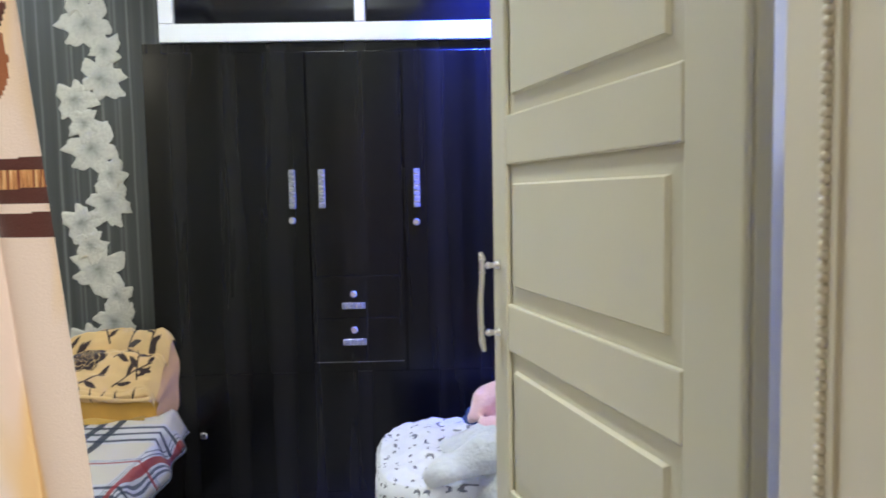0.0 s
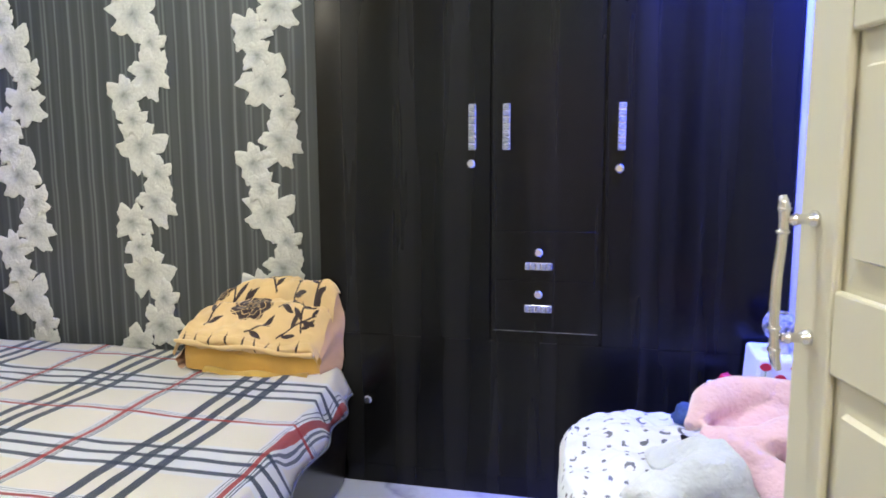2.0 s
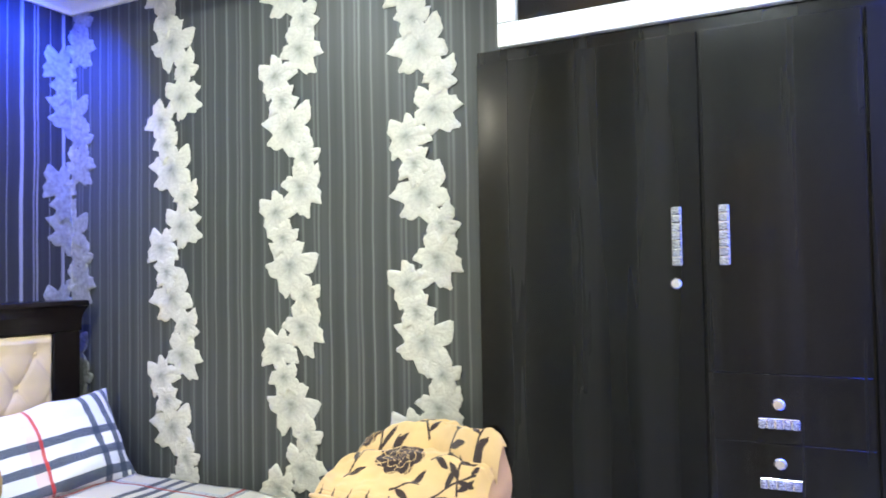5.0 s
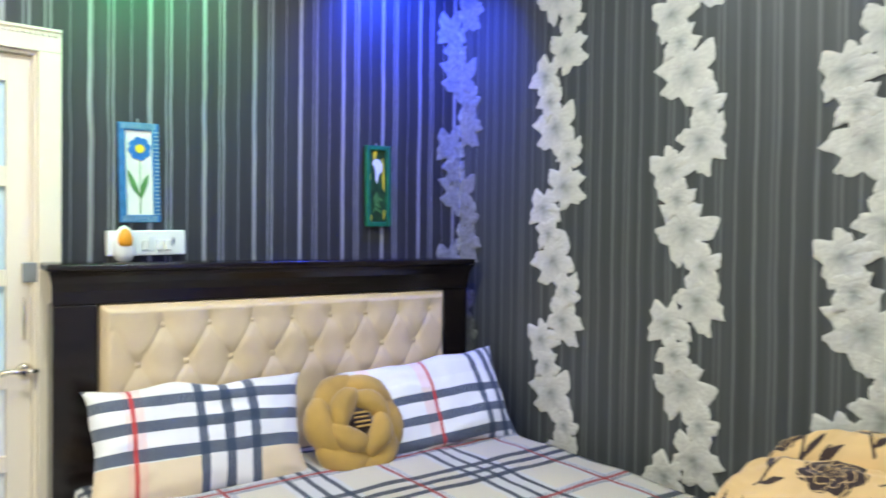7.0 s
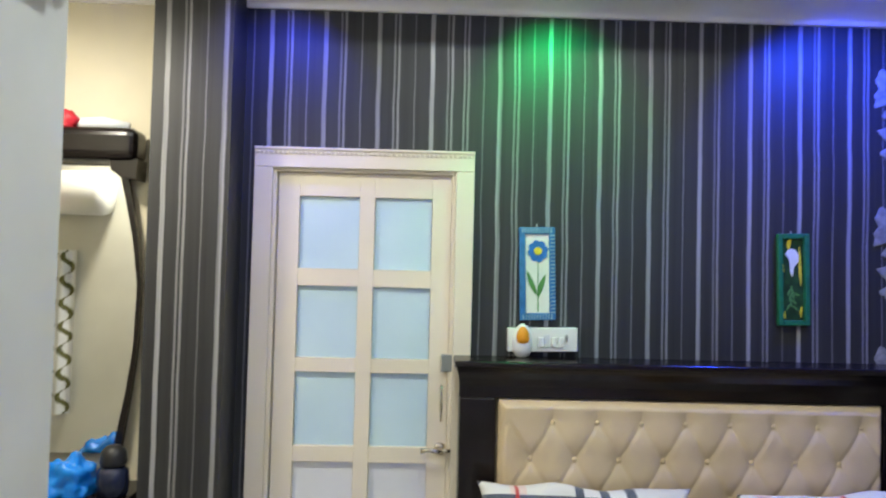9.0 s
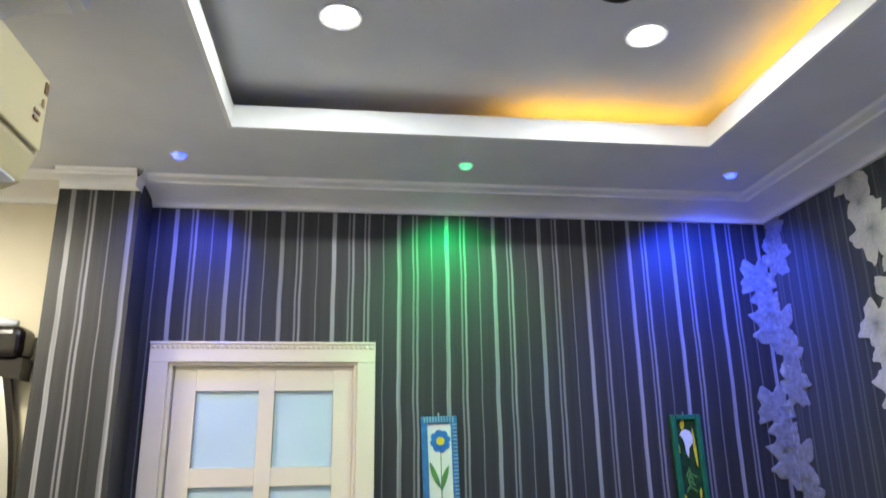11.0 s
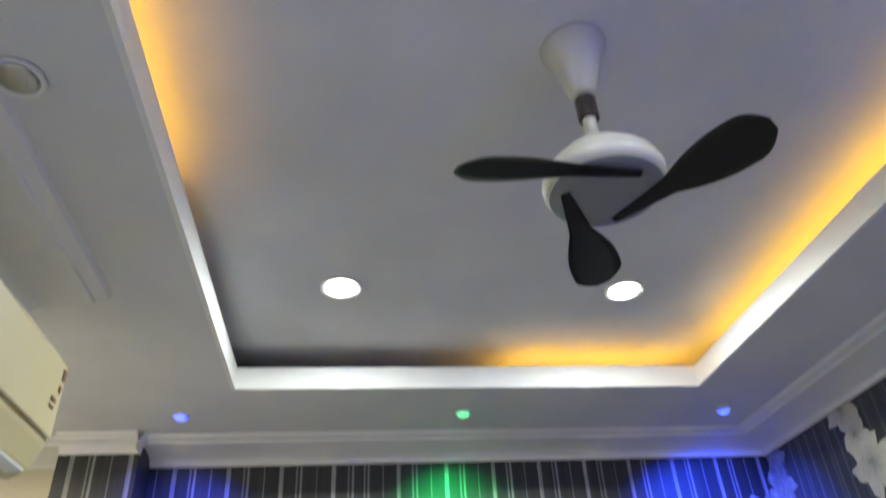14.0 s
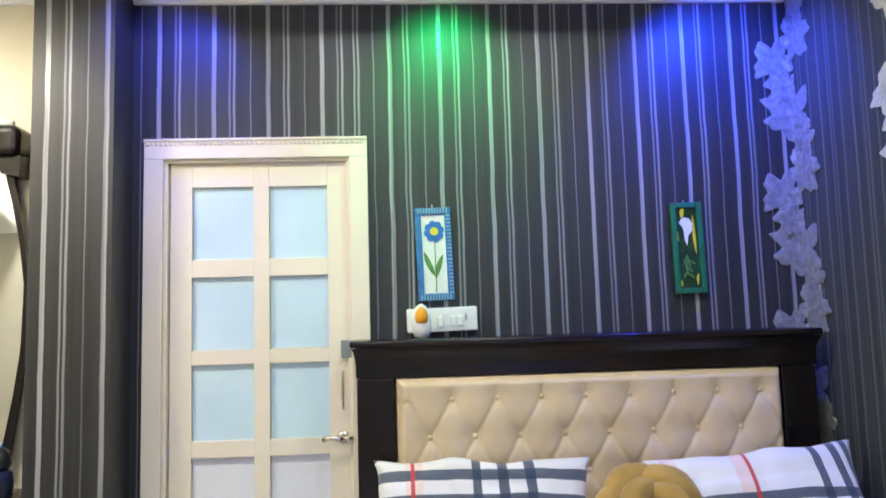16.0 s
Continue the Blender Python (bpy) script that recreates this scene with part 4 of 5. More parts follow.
def green_picture():
    p, m = hung("lily_picture", 2.263, 1.628, 1.2, "narrow dark green picture of a white lily, framed")
    y0, y1, z0, z1 = 2.196, 2.330, 1.437, 1.822

    def put(name, bm, mat, label=""):
        o = part(name, bm, mat, p, label)
        o.data.transform(m)
        return o
    put("backing", box(0.004, 0.012, y0 + 0.01, y1 - 0.01, z0 + 0.01, z1 - 0.01), DKGREEN)
    for a, b, c, d in ((y0, y0 + 0.022, z0, z1), (y1 - 0.022, y1, z0, z1), (y0 + 0.023, y1 - 0.023, z0, z0 + 0.022), (y0 + 0.023, y1 - 0.023, z1 - 0.022, z1)):
        put("frame", box(0.004, 0.026, a, b, c, d, 0.004), GREENPAINT)
    put("lily", plate([(2.252, 1.660), (2.262, 1.640), (2.268, 1.680), (2.288, 1.705), (2.290, 1.730), (2.278, 1.752), (2.258, 1.760), (2.240, 1.752), (2.232, 1.736), (2.244, 1.722), (2.250, 1.700)], 0.0125), PAPERWHITE, "white painted lily")
    for pts in (leafpts(2.246, 1.755, 0.05, 0.012, 80), leafpts(2.298, 1.60, 0.17, 0.008, 92), leafpts(2.226, 1.66, 0.06, 0.006, 100), leafpts(2.295, 1.47, 0.05, 0.006, 85), leafpts(2.228, 1.465, 0.03, 0.005, 95)):
        put("brush_stroke", plate(pts, 0.0125), LEAFYELLOW, "yellow brush stroke")
    for i in range(9):
        put("brush_stroke", plate(leafpts(2.235 + 0.007 * i, 1.50 + 0.012 * (i * 5 % 7), 0.035, 0.005, 60 + 11 * i), 0.0125 + 0.0002 * i), LEAFGREEN, "green brush stroke")
    put("hook", tube([(0.008, 2.26, 1.822), (0.008, 2.26, 1.834)], 0.003, 6), STEEL)
    return p


green_picture()


def switchboard():
    b = thing("switchboard", (0, 0, 0), "white plastic switchboard with rocker switches", "switchboard")
    m = Matrix.Translation((0, 1.21, 1.355)) @ Matrix.Rotation(radians(1.2), 4, 'X') @ Matrix.Translation((0, -1.21, -1.355))

    def put(name, bm, mat, label=""):
        o = part(name, bm, mat, b, label)
        o.data.transform(m)
    put("plate", box(0.003, 0.05, 1.066, 1.354, 1.308, 1.405, 0.005), PLASTIC)
    put("socket", box(0.050, 0.053, 1.10, 1.16, 1.325, 1.390, 0.002), PLASTIC)
    for y in (1.190, 1.245, 1.273):
        put("switch", box(0.050, 0.060, y, y + 0.021, 1.328, 1.368, 0.003), PLASTIC, "rocker switch")
    put("blank", box(0.050, 0.053, 1.215, 1.238, 1.325, 1.380, 0.001), PANEL_W)
    put("indicator", box(0.050, 0.053, 1.302, 1.312, 1.350, 1.378, 0.001), STEEL)
    return b


switchboard()
nl = thing("night_light", (0.053, 1.125, 1.355), "small egg-shaped plug-in night light with orange shade", "night light")
egg = lathe([(0.004, -0.058), (0.022, -0.052), (0.030, -0.030), (0.031, 0.0), (0.026, 0.026), (0.015, 0.046), (0.003, 0.054)], 24)
part("body", egg, PLASTIC, nl, "", True).data.transform(Matrix.Diagonal((0.85, 1.32, 1.25, 1)))
egg = lathe([(0.004, -0.020), (0.018, -0.014), (0.021, 0.0), (0.018, 0.018), (0.009, 0.032), (0.002, 0.036)], 20)
part("shade", egg, ORANGE, nl, "translucent orange shade", True).data.transform(Matrix.Translation((0.016, 0, 0.010)) @ Matrix.Diagonal((0.85, 1.32, 1.3, 1)))

# ---- air conditioner ----


def air_conditioner():
    a = thing("air_conditioner", (0, 0, 0), "ivory wall-mounted split air conditioner", "air conditioner")
    x0, x1 = 1.36, 2.215
    prof = [(SY + 0.002, 2.295), (SY + 0.09, 2.270), (SY + 0.13, 2.290), (SY + 0.155, 2.355), (SY + 0.162, 2.465), (SY + 0.155, 2.560), (SY + 0.135, 2.595), (SY + 0.002, 2.600)]
    bm = bmesh.new()
    L = [bm.verts.new((x0 + (0.012 if i in (0, 7) else 0), y, z)) for i, (y, z) in enumerate(prof)]
    R = [bm.verts.new((x1, y, z)) for y, z in prof]
    n = len(prof)
    for i in range(n):
        bm.faces.new((L[i], L[(i + 1) % n], R[(i + 1) % n], R[i]))
    bm.faces.new(L)
    bm.faces.new(R)
    bmesh.ops.recalc_face_normals(bm, faces=bm.faces)
    bmesh.ops.bevel(bm, geom=bm.edges[:], offset=0.006, segments=2, affect='EDGES', profile=0.5)
    part("body", bm, ACPLASTIC, a)
    part("front_panel", box(x0 + 0.01, x1 - 0.01, SY + 0.158, SY + 0.167, 2.367, 2.555, 0.004), ACPLASTIC, a)
    part("louvre", box(x0 + 0.05, x1 - 0.05, SY + 0.10, SY + 0.142, 2.273, 2.281, 0.003), PLASTIC, a)
    for k, (u, w, zz, h) in enumerate(((0.02, 0.018, 2.510, 0.03), (0.03, 0.012, 2.475, 0.018), (0.045, 0.03, 2.445, 0.010), (0.05, 0.026, 2.427, 0.008))):
        part("badge", box(x0 + u, x0 + u + w, SY + 0.168, SY + 0.171, zz, zz + h, 0.001), BADGE, a, "brown ornament badge")
    return a


BADGE = painted("brown foil", (0.22, 0.10, 0.03), 0.3, 0.3, 60)
air_conditioner()

# ---- dressing alcove ----


def dresser():
    d = thing("dressing_table", (0, 0, 0), "dark wood dressing table with a tall bowed mirror", "dressing table")
    yc, yr = -0.83, -0.372
    part("top_rail", box(0.012, 0.16, 2 * yc + 0.435, -0.435, 2.036, 2.168, 0.035, 4), DARKWOOD, d)
    n = 24
    bow = [(0.86, 0.305), (0.93, 0.319), (1.10, 0.350), (1.285, 0.375), (1.54, 0.382), (1.72, 0.359), (1.88, 0.325), (2.04, 0.285)]

    def bulge(z):
        for (za, ya), (zb, yb) in zip(bow, bow[1:]):
            if z <= zb:
                return ya + (yb - ya) * (z - za) / (zb - za)
        return bow[-1][1]
    zs = [0.86 + 1.176 * i / n for i in range(n + 1)]
    pts = [(yc + bulge(z), z) for z in zs] + [(yc - bulge(z), z) for z in reversed(zs)]
    part("mirror", plate(pts, 0.034, 0.006), MIRROR, d, "bowed mirror glass")
    part("backboard", plate([(yc + bulge(z) * 0.98, z) for z in zs] + [(yc - bulge(z) * 0.98, z) for z in reversed(zs)], 0.010, 0.018), DARKWOOD, d)
    for sgn in (1, -1):
        edge = [(yc + sgn * bulge(z), z) for z in zs]
        wide = [(yc + sgn * (bulge(z) + 0.018 + 0.045 * abs(z - 1.45) ** 2), z) for z in zs]
        part("mirror_edge", plate(edge + wide[::-1] if sgn > 0 else wide + edge[::-1], 0.030, 0.022), DARKWOOD, d)
        e = sgn
        knee = [(yc + e * 0.285, 2.045), (yc + e * 0.292, 2.000), (yc + e * 0.330, 1.972), (yc + e * 0.392, 1.962), (yc + e * 0.397, 2.045)]
        part("bracket", plate(knee if e > 0 else knee[::-1], 0.030, 0.10), DARKWOOD, d)
    part("table_top", box(0.006, 0.30, 2 * yc - yr, yr - 0.004, 0.715, 0.745, 0.006), DARKWOOD, d)
    part("shelf", box(0.006, 0.36, 2 * yc - yr, yr - 0.004, 0.44, 0.468, 0.006), DARKWOOD, d)
    part("side", box(0.006, 0.26, yr - 0.03, yr - 0.006, 0.47, 0.713, 0.003), DARKWOOD, d)
    part("side", box(0.006, 0.26, 2 * yc - yr + 0.004, 2 * yc - yr + 0.03, 0.47, 0.713, 0.003), DARKWOOD, d)
    part("drawer", box(0.006, 0.34, 2 * yc - yr + 0.02, yr - 0.02, 0.06, 0.436, 0.004), DARKWOOD, d)
    return d


dresser()


def bottle(x, y, z):
    b = thing("bottle", (x, y, z), "dark blue round bottle with a black cap on the dressing table", "bottle")
    part("body", lathe([(0.045, 0), (0.055, 0.01), (0.060, 0.06), (0.055, 0.10), (0.04, 0.115)], 28), NIGHTBLUE, b, "", True)
    part("cap", lathe([(0.045, 0.117), (0.050, 0.13), (0.044, 0.17), (0.025, 0.19), (0.004, 0.193)], 28), BLACKPLASTIC, b, "black domed cap", True)


bottle(0.215, -0.445, 0.745)


def lump(name, centre, size, mat, label, category, seed, rough_amt=0.35, freq=1.6, flat=0.5, sub=4):
    """A soft crumpled heap resting on its lower side."""
    bm = bmesh.new()
    bmesh.ops.create_icosphere(bm, subdivisions=sub, radius=1.0)
    for v in bm.verts:
        p = v.co.copy()
        k = 1 + rough_amt * noise.noise(p * freq + Vector((seed, 0, 0))) + rough_amt * 0.5 * abs(noise.noise(p * freq * 2.7 + Vector((0, seed, 0)))) + rough_amt * 0.15 * noise.noise(p * freq * 7)
        p *= k
        if p.z < -flat:
            p.z = -flat
        v.co = Vector((centre[0] + p.x * size[0], centre[1] + p.y * size[1], centre[2] + (p.z + flat) * size[2]))
    return tagged(obj(name, bm, mat, None, "", True), label, category)


lump("plastic_bag", (0.21, -0.62, 0.745), (0.075, 0.095, 0.085), BLUEBAG, "crumpled bright blue plastic bag on the dressing table", "bag", 2.0, 0.6, 2.2)
lump("cosmetics_pouch", (0.20, -0.50, 0.468), (0.06, 0.05, 0.10), BLACKPRINT, "dark pouch on the dresser shelf", "pouch", 5.0, 0.3)
tagged(obj("folded_cloth", tube([(0.08, -0.75, 2.188), (0.08, -0.6, 2.194), (0.08, -0.49, 2.184)], [0.02, 0.026, 0.015], 12), WHITECLOTH, None, "", True), "small folded cloth lying on the dresser's top", "cloth")
lump("soft_toy", (0.10, -0.74, 2.168), (0.04, 0.05, 0.045), RED, "small red soft toy on the dresser's top", "toy", 8.0, 0.3)
# what the mirror shows on the alcove's side wall
heater = thing("water_heater", (1.225, -1.33, 2.03), "white cylindrical water heater on the alcove's side wall", "water heater")
part("tank", lathe([(0.002, -0.235), (0.085, -0.232), (0.118, -0.215), (0.127, -0.19), (0.127, 0.19), (0.118, 0.215), (0.085, 0.232), (0.002, 0.235)], 36, None, Matrix.Rotation(radians(90), 4, 'X')), PLASTIC, heater, "", True)
part("end_ring", lathe([(0.1275, 0.16), (0.130, 0.165), (0.130, 0.175), (0.1275, 0.18)], 36, None, Matrix.Rotation(radians(90), 4, 'X')), PLASTIC, heater, "", True)
part("wall_bracket", box(0.09, 0.132, -0.15, 0.15, -0.03, 0.03, 0.003), STEEL, heater)
lump("pink_bundle", (1.05, -1.42, 1.905), (0.055, 0.07, 0.10), PINK, "pink cloth bundle hanging at the water heater", "cloth", 3.0)


def leaf_cloth():
    def place(u, v):
        y = -1.62 + 0.30 * u
        return Vector((1.335 - 0.022 * math.sin(u * 19) - 0.02, y, 0.75 + 0.95 * v))

    def mat(u, v):
        a, b = (u * 3) % 1.0, (v * 7 + 0.5 * (int(u * 3) % 2)) % 1.0
        return 1 if abs(a - 0.5 - 0.25 * math.sin(b * 6.28)) < 0.16 * math.sin(math.pi * b) + 0.02 else 0
    bm = grid(60, 90, place, mat)
    return tagged(obj("leaf_print_cloth", bm, [WHITECLOTH, OLIVE], None, "", True), "white cloth with olive leaf print hanging in the alcove", "cloth")


OLIVE = cloth("olive print", (0.14, 0.14, 0.04), 0.2)
leaf_cloth()

# ---- folded blanket on the bed ----


def in_leaf(u, v, cu, cv, length, width, ang):
    c, s_ = math.cos(ang), math.sin(ang)
    a, b = (u - cu) * c + (v - cv) * s_, -(u - cu) * s_ + (v - cv) * c
    t = a / length
    return 0 < t < 1 and abs(b) < width * math.sin(math.pi * t) ** 0.8


def blanket_print(u, v, seed):
    """Black blossoms, stems and leaves on the tan fleece, by place in metres."""
    if u > 0.595:
        return 0
    if v < 0.075:
        for k in range(9):
            at = 0.05 + 0.062 * k + 0.012 * math.sin(k * 5.1)
            if abs(u - at - 0.15 * (v - 0.03) * math.sin(k * 3.3)) < 0.0055 * (1 - abs(v - 0.035) / 0.045):
                return 1
        return 0
    for bu, bv, r in ((0.275, 0.235, 0.095), (0.035, 0.42, 0.085)):
        d, a = math.hypot(u - bu, (v - bv) * 1.25), math.atan2(v - bv, u - bu)
        rr = r * (0.82 + 0.18 * abs(math.cos(3.5 * a)))
        if d < rr:
            q = (d / r * 3.2 + 0.25 * math.sin(7 * a)) % 1.0
            return 2 if q > 0.88 or abs(math.sin(3.5 * a + 3 * d / r)) < 0.09 else 1
    for su, sv, ang, n, side in ((0.545, 0.12, 1.55, 6, 1), (0.33, 0.35, 1.9, 4, 1), (0.43, 0.33, 1.1, 2, 1), (0.10, 0.13, 1.2, 5, -1), (0.44, 0.10, 0.55, 4, 1), (0.40, 0.23, 0.4, 4, 1), (0.14, 0.33, 1.7, 4, 1), (0.30, 0.095, 0.3, 2, 1)):
        ca, sa = math.cos(ang), math.sin(ang)
        a, b = (u - su) * ca + (v - sv) * sa, -(u - su) * sa + (v - sv) * ca
        bend = 0.02 * math.sin(a * 14)
        if 0 < a < 0.07 * n * 0.75 and abs(b - bend) < 0.0042:
            return 1
        for k in range(n):
            at = 0.02 + 0.05 * k
            lu, lv = su + ca * at - sa * 0.02 * math.sin(at * 14), sv + sa * at + ca * 0.02 * math.sin(at * 14)
            if in_leaf(u, v, lu, lv, 0.072, 0.0115, ang + (0.75 if k % 2 else -0.75)):
                return 1
    return 0


def tucked(place):
    """Draws the folds in where they lie before the wardrobe, and turns the pile a little."""
    def inner(u, v):
        p = place(u, v)
        d = p.y - 2.385
        if d > 0:
            k = min(1, max(0, (p.x - 2.06) / 0.26))
            p.x += 0.24 * d
            p.y = 2.385 + d * (1 - 0.68 * k * k * (3 - 2 * k))
        return p
    return inner


def blanket():
    b = thing("folded_blanket", (0, 0, 0), "folded tan and mustard fleece blanket with black flower print", "blanket")
    x0, x1, yf, yb, z0 = 1.758, 2.356, 2.385, 2.66, 0.522

    def body(u, v):
        a = 2 * math.pi * u
        hx, hy = (x1 - x0) / 2, (yb - yf) / 2
        ex = math.copysign(abs(math.cos(a)) ** 0.28, math.cos(a)) * hx
        ey = math.copysign(abs(math.sin(a)) ** 0.28, math.sin(a)) * hy
        bulge = 1 + 0.02 * math.sin(v * math.pi) + 0.012 * noise.noise(Vector((a * 1.5, v * 3, 1)))
        return Vector(((x0 + x1) / 2 + ex * bulge, (yf + yb) / 2 + ey * bulge, z0 + 0.130 * v + 0.012 * noise.noise(Vector((math.cos(a) * 2, math.sin(a) * 2, 0))) * v))
    bm = grid(96, 8, tucked(body), None, True)
    bmesh.ops.contextual_create(bm, geom=[e for e in bm.edges if e.is_boundary and e.verts[0].co.z > z0 + 0.05])
    part("lower_fold", bm, YELLOW, b, "mustard folded layer", True)

    def hem(u, v):
        y = yf - 0.030 + 0.045 * v
        return Vector((x0 + 0.12 + (x1 - x0 - 0.15) * u, y + 0.008 * math.sin(u * 9), z0 - 0.006 + 0.02 * math.sin(math.pi * v) + 0.008 * math.sin(u * 13 + 1)))
    part("hem", grid(40, 6, hem), MUSTARD, b, "mustard hem", True)

    def top(u, v):
        x = x0 - 0.01 + (x1 - x0 + 0.03) * u
        side = 1 - 2.2 * max(0, u - 0.93) / 0.07 * 0.12 / 0.35
        if v < 0.12:
            q = v / 0.12
            y, z = yf - 0.014 - 0.012 * math.sin(math.pi * q) + 0.004 * math.sin(u * 15), z0 + 0.108 + 0.038 * q - 0.02 * u
        else:
            q = (v - 0.12) / 0.88
            y = yf - 0.012 + (yb - yf - 0.005) * q
            z = z0 + 0.146 - 0.02 * u + 0.185 * q ** 0.75 + 0.038 * math.exp(-((q - 0.84) / 0.12) ** 2) - 0.040 * math.exp(-((q - 0.64) / 0.045) ** 2) + 0.02 * math.exp(-((q - 0.45) / 0.14) ** 2)
            z += 0.05 * q * u - 0.12 * q * max(0, 0.40 - u) * 2 - 0.012 * u * (1 - q)
        z += 0.016 * noise.noise(Vector((u * 5, v * 5, 2))) + 0.009 * noise.noise(Vector((u * 13, v * 13, 5))) + 0.010 * math.sin(u * 17 + 2 * math.sin(u * 5)) * max(0, 1 - v / 0.3)
        roll = max(0, (u - 0.92) / 0.08)
        lroll = max(0, (0.08 - u) / 0.08)
        z -= 0.045 * roll ** 2 + 0.05 * lroll ** 2
        return Vector((x - 0.006 * roll, y, z))

    def mat(u, v):
        return blanket_print(u * 0.64, v * 0.48, 0)
    bm = grid(300, 230, tucked(top), mat)
    part("upper_fold", bm, [TAN, BLACKPRINT, TAN], b, "tan fleece fold printed with black flowers and leaves", True)

    lip = [tucked(lambda a, b: Vector((x0 + 0.0 + (x1 - x0) * a, yf - 0.022 - 0.006 * math.sin(a * 21), z0 + 0.118 - 0.022 * a + 0.006 * math.sin(a * 12 + 1))))(i / 50, 0) for i in range(51)]
    part("front_roll", tube(lip, [0.007 + 0.006 * abs(math.sin(i * 0.21)) for i in range(51)], 12), TAN, b, "rolled front edge of the tan fold", True)

    def side(u, v):
        y = yf + (yb - yf) * u
        q = u
        zt = z0 + 0.110 + 0.185 * q ** 0.75 + 0.05 * q
        bulge = 0.022 * math.sin(math.pi * v)
        return Vector((x1 - 0.002 + bulge + 0.005 * math.sin(v * 12), y, z0 + (zt - z0) * v))
    part("side_fold", grid(30, 20, tucked(side)), SIDEFLEECE, b, "rosy tan side of the folded layers", True)

    def side2(u, v):
        p = side(u, v)
        return Vector((x0 + 0.006 - (p.x - x1), p.y, z0 + (p.z - z0) * 0.55))
    part("side_fold", grid(30, 20, side2), SIDEFLEECE, b, "rosy tan side of the folded layers", True)
    return b


SIDEFLEECE = cloth("rosy tan fleece", (0.55, 0.33, 0.20), 0.15)
blanket()

# ---- bedding heap, rose box and candle vase by the white wall ----


def moon_print(u, v):
    """Small grey moons and stars scattered over white cotton, by place in metres."""
    g = 0.052
    i, j = math.floor(u / g), math.floor(v / g)
    rnd = random.Random(i * 73 + j * 131)
    cu, cv = (i + 0.5 + rnd.uniform(-0.2, 0.2)) * g, (j + 0.5 + rnd.uniform(-0.2, 0.2)) * g
    a, r = rnd.uniform(0, 6.28), rnd.choice((0.0165, 0.0135, 0.006, 0.0055))
    d = math.hypot(u - cu, v - cv)
    if r < 0.010:
        return 1 if d < r else 0
    return 1 if d < r and math.hypot(u - cu - 0.45 * r * math.cos(a), v - cv - 0.45 * r * math.sin(a)) > 0.72 * r else 0


def plush(rolls, seed, amount=0.012):
    """Soft thick folds: rolls of (points, radii), smoothed and made uneven, in one mesh."""
    bm = bmesh.new()
    for pts, radii in rolls:
        p = [Vector(q) for q in pts]
        fine, fr = [], []
        steps = 8
        for i in range(len(p) - 1):
            a, b, c, d = p[max(i - 1, 0)], p[i], p[i + 1], p[min(i + 2, len(p) - 1)]
            for k in range(steps + (i == len(p) - 2)):
                t = k / steps
                fine.append(0.5 * ((2 * b) + (c - a) * t + (2 * a - 5 * b + 4 * c - d) * t * t + (3 * b - a - 3 * c + d) * t ** 3))
                fr.append(radii[i] + (radii[i + 1] - radii[i]) * t)
        tube(fine, fr, 28, bm)
    for v in bm.verts:
        w = v.co
        v.co = w + Vector((noise.noise(w * 9 + Vector((seed, 0, 0))), noise.noise(w * 9 + Vector((0, seed, 0))), noise.noise(w * 9 + Vector((0, 0, seed))))) * amount * 2.2 + Vector((0, 0, noise.noise(w * 30))) * amount * 0.5
    return bm


def soften(ob):
    """Blends the rolls of a plush thing into one soft surface."""
    r = ob.modifiers.new("blend", 'REMESH')
    r.mode, r.voxel_size, r.use_smooth_shade = 'VOXEL', 0.008, True
    sm = ob.modifiers.new("soften", 'SMOOTH')
    sm.factor, sm.iterations = 0.5, 3
    return ob


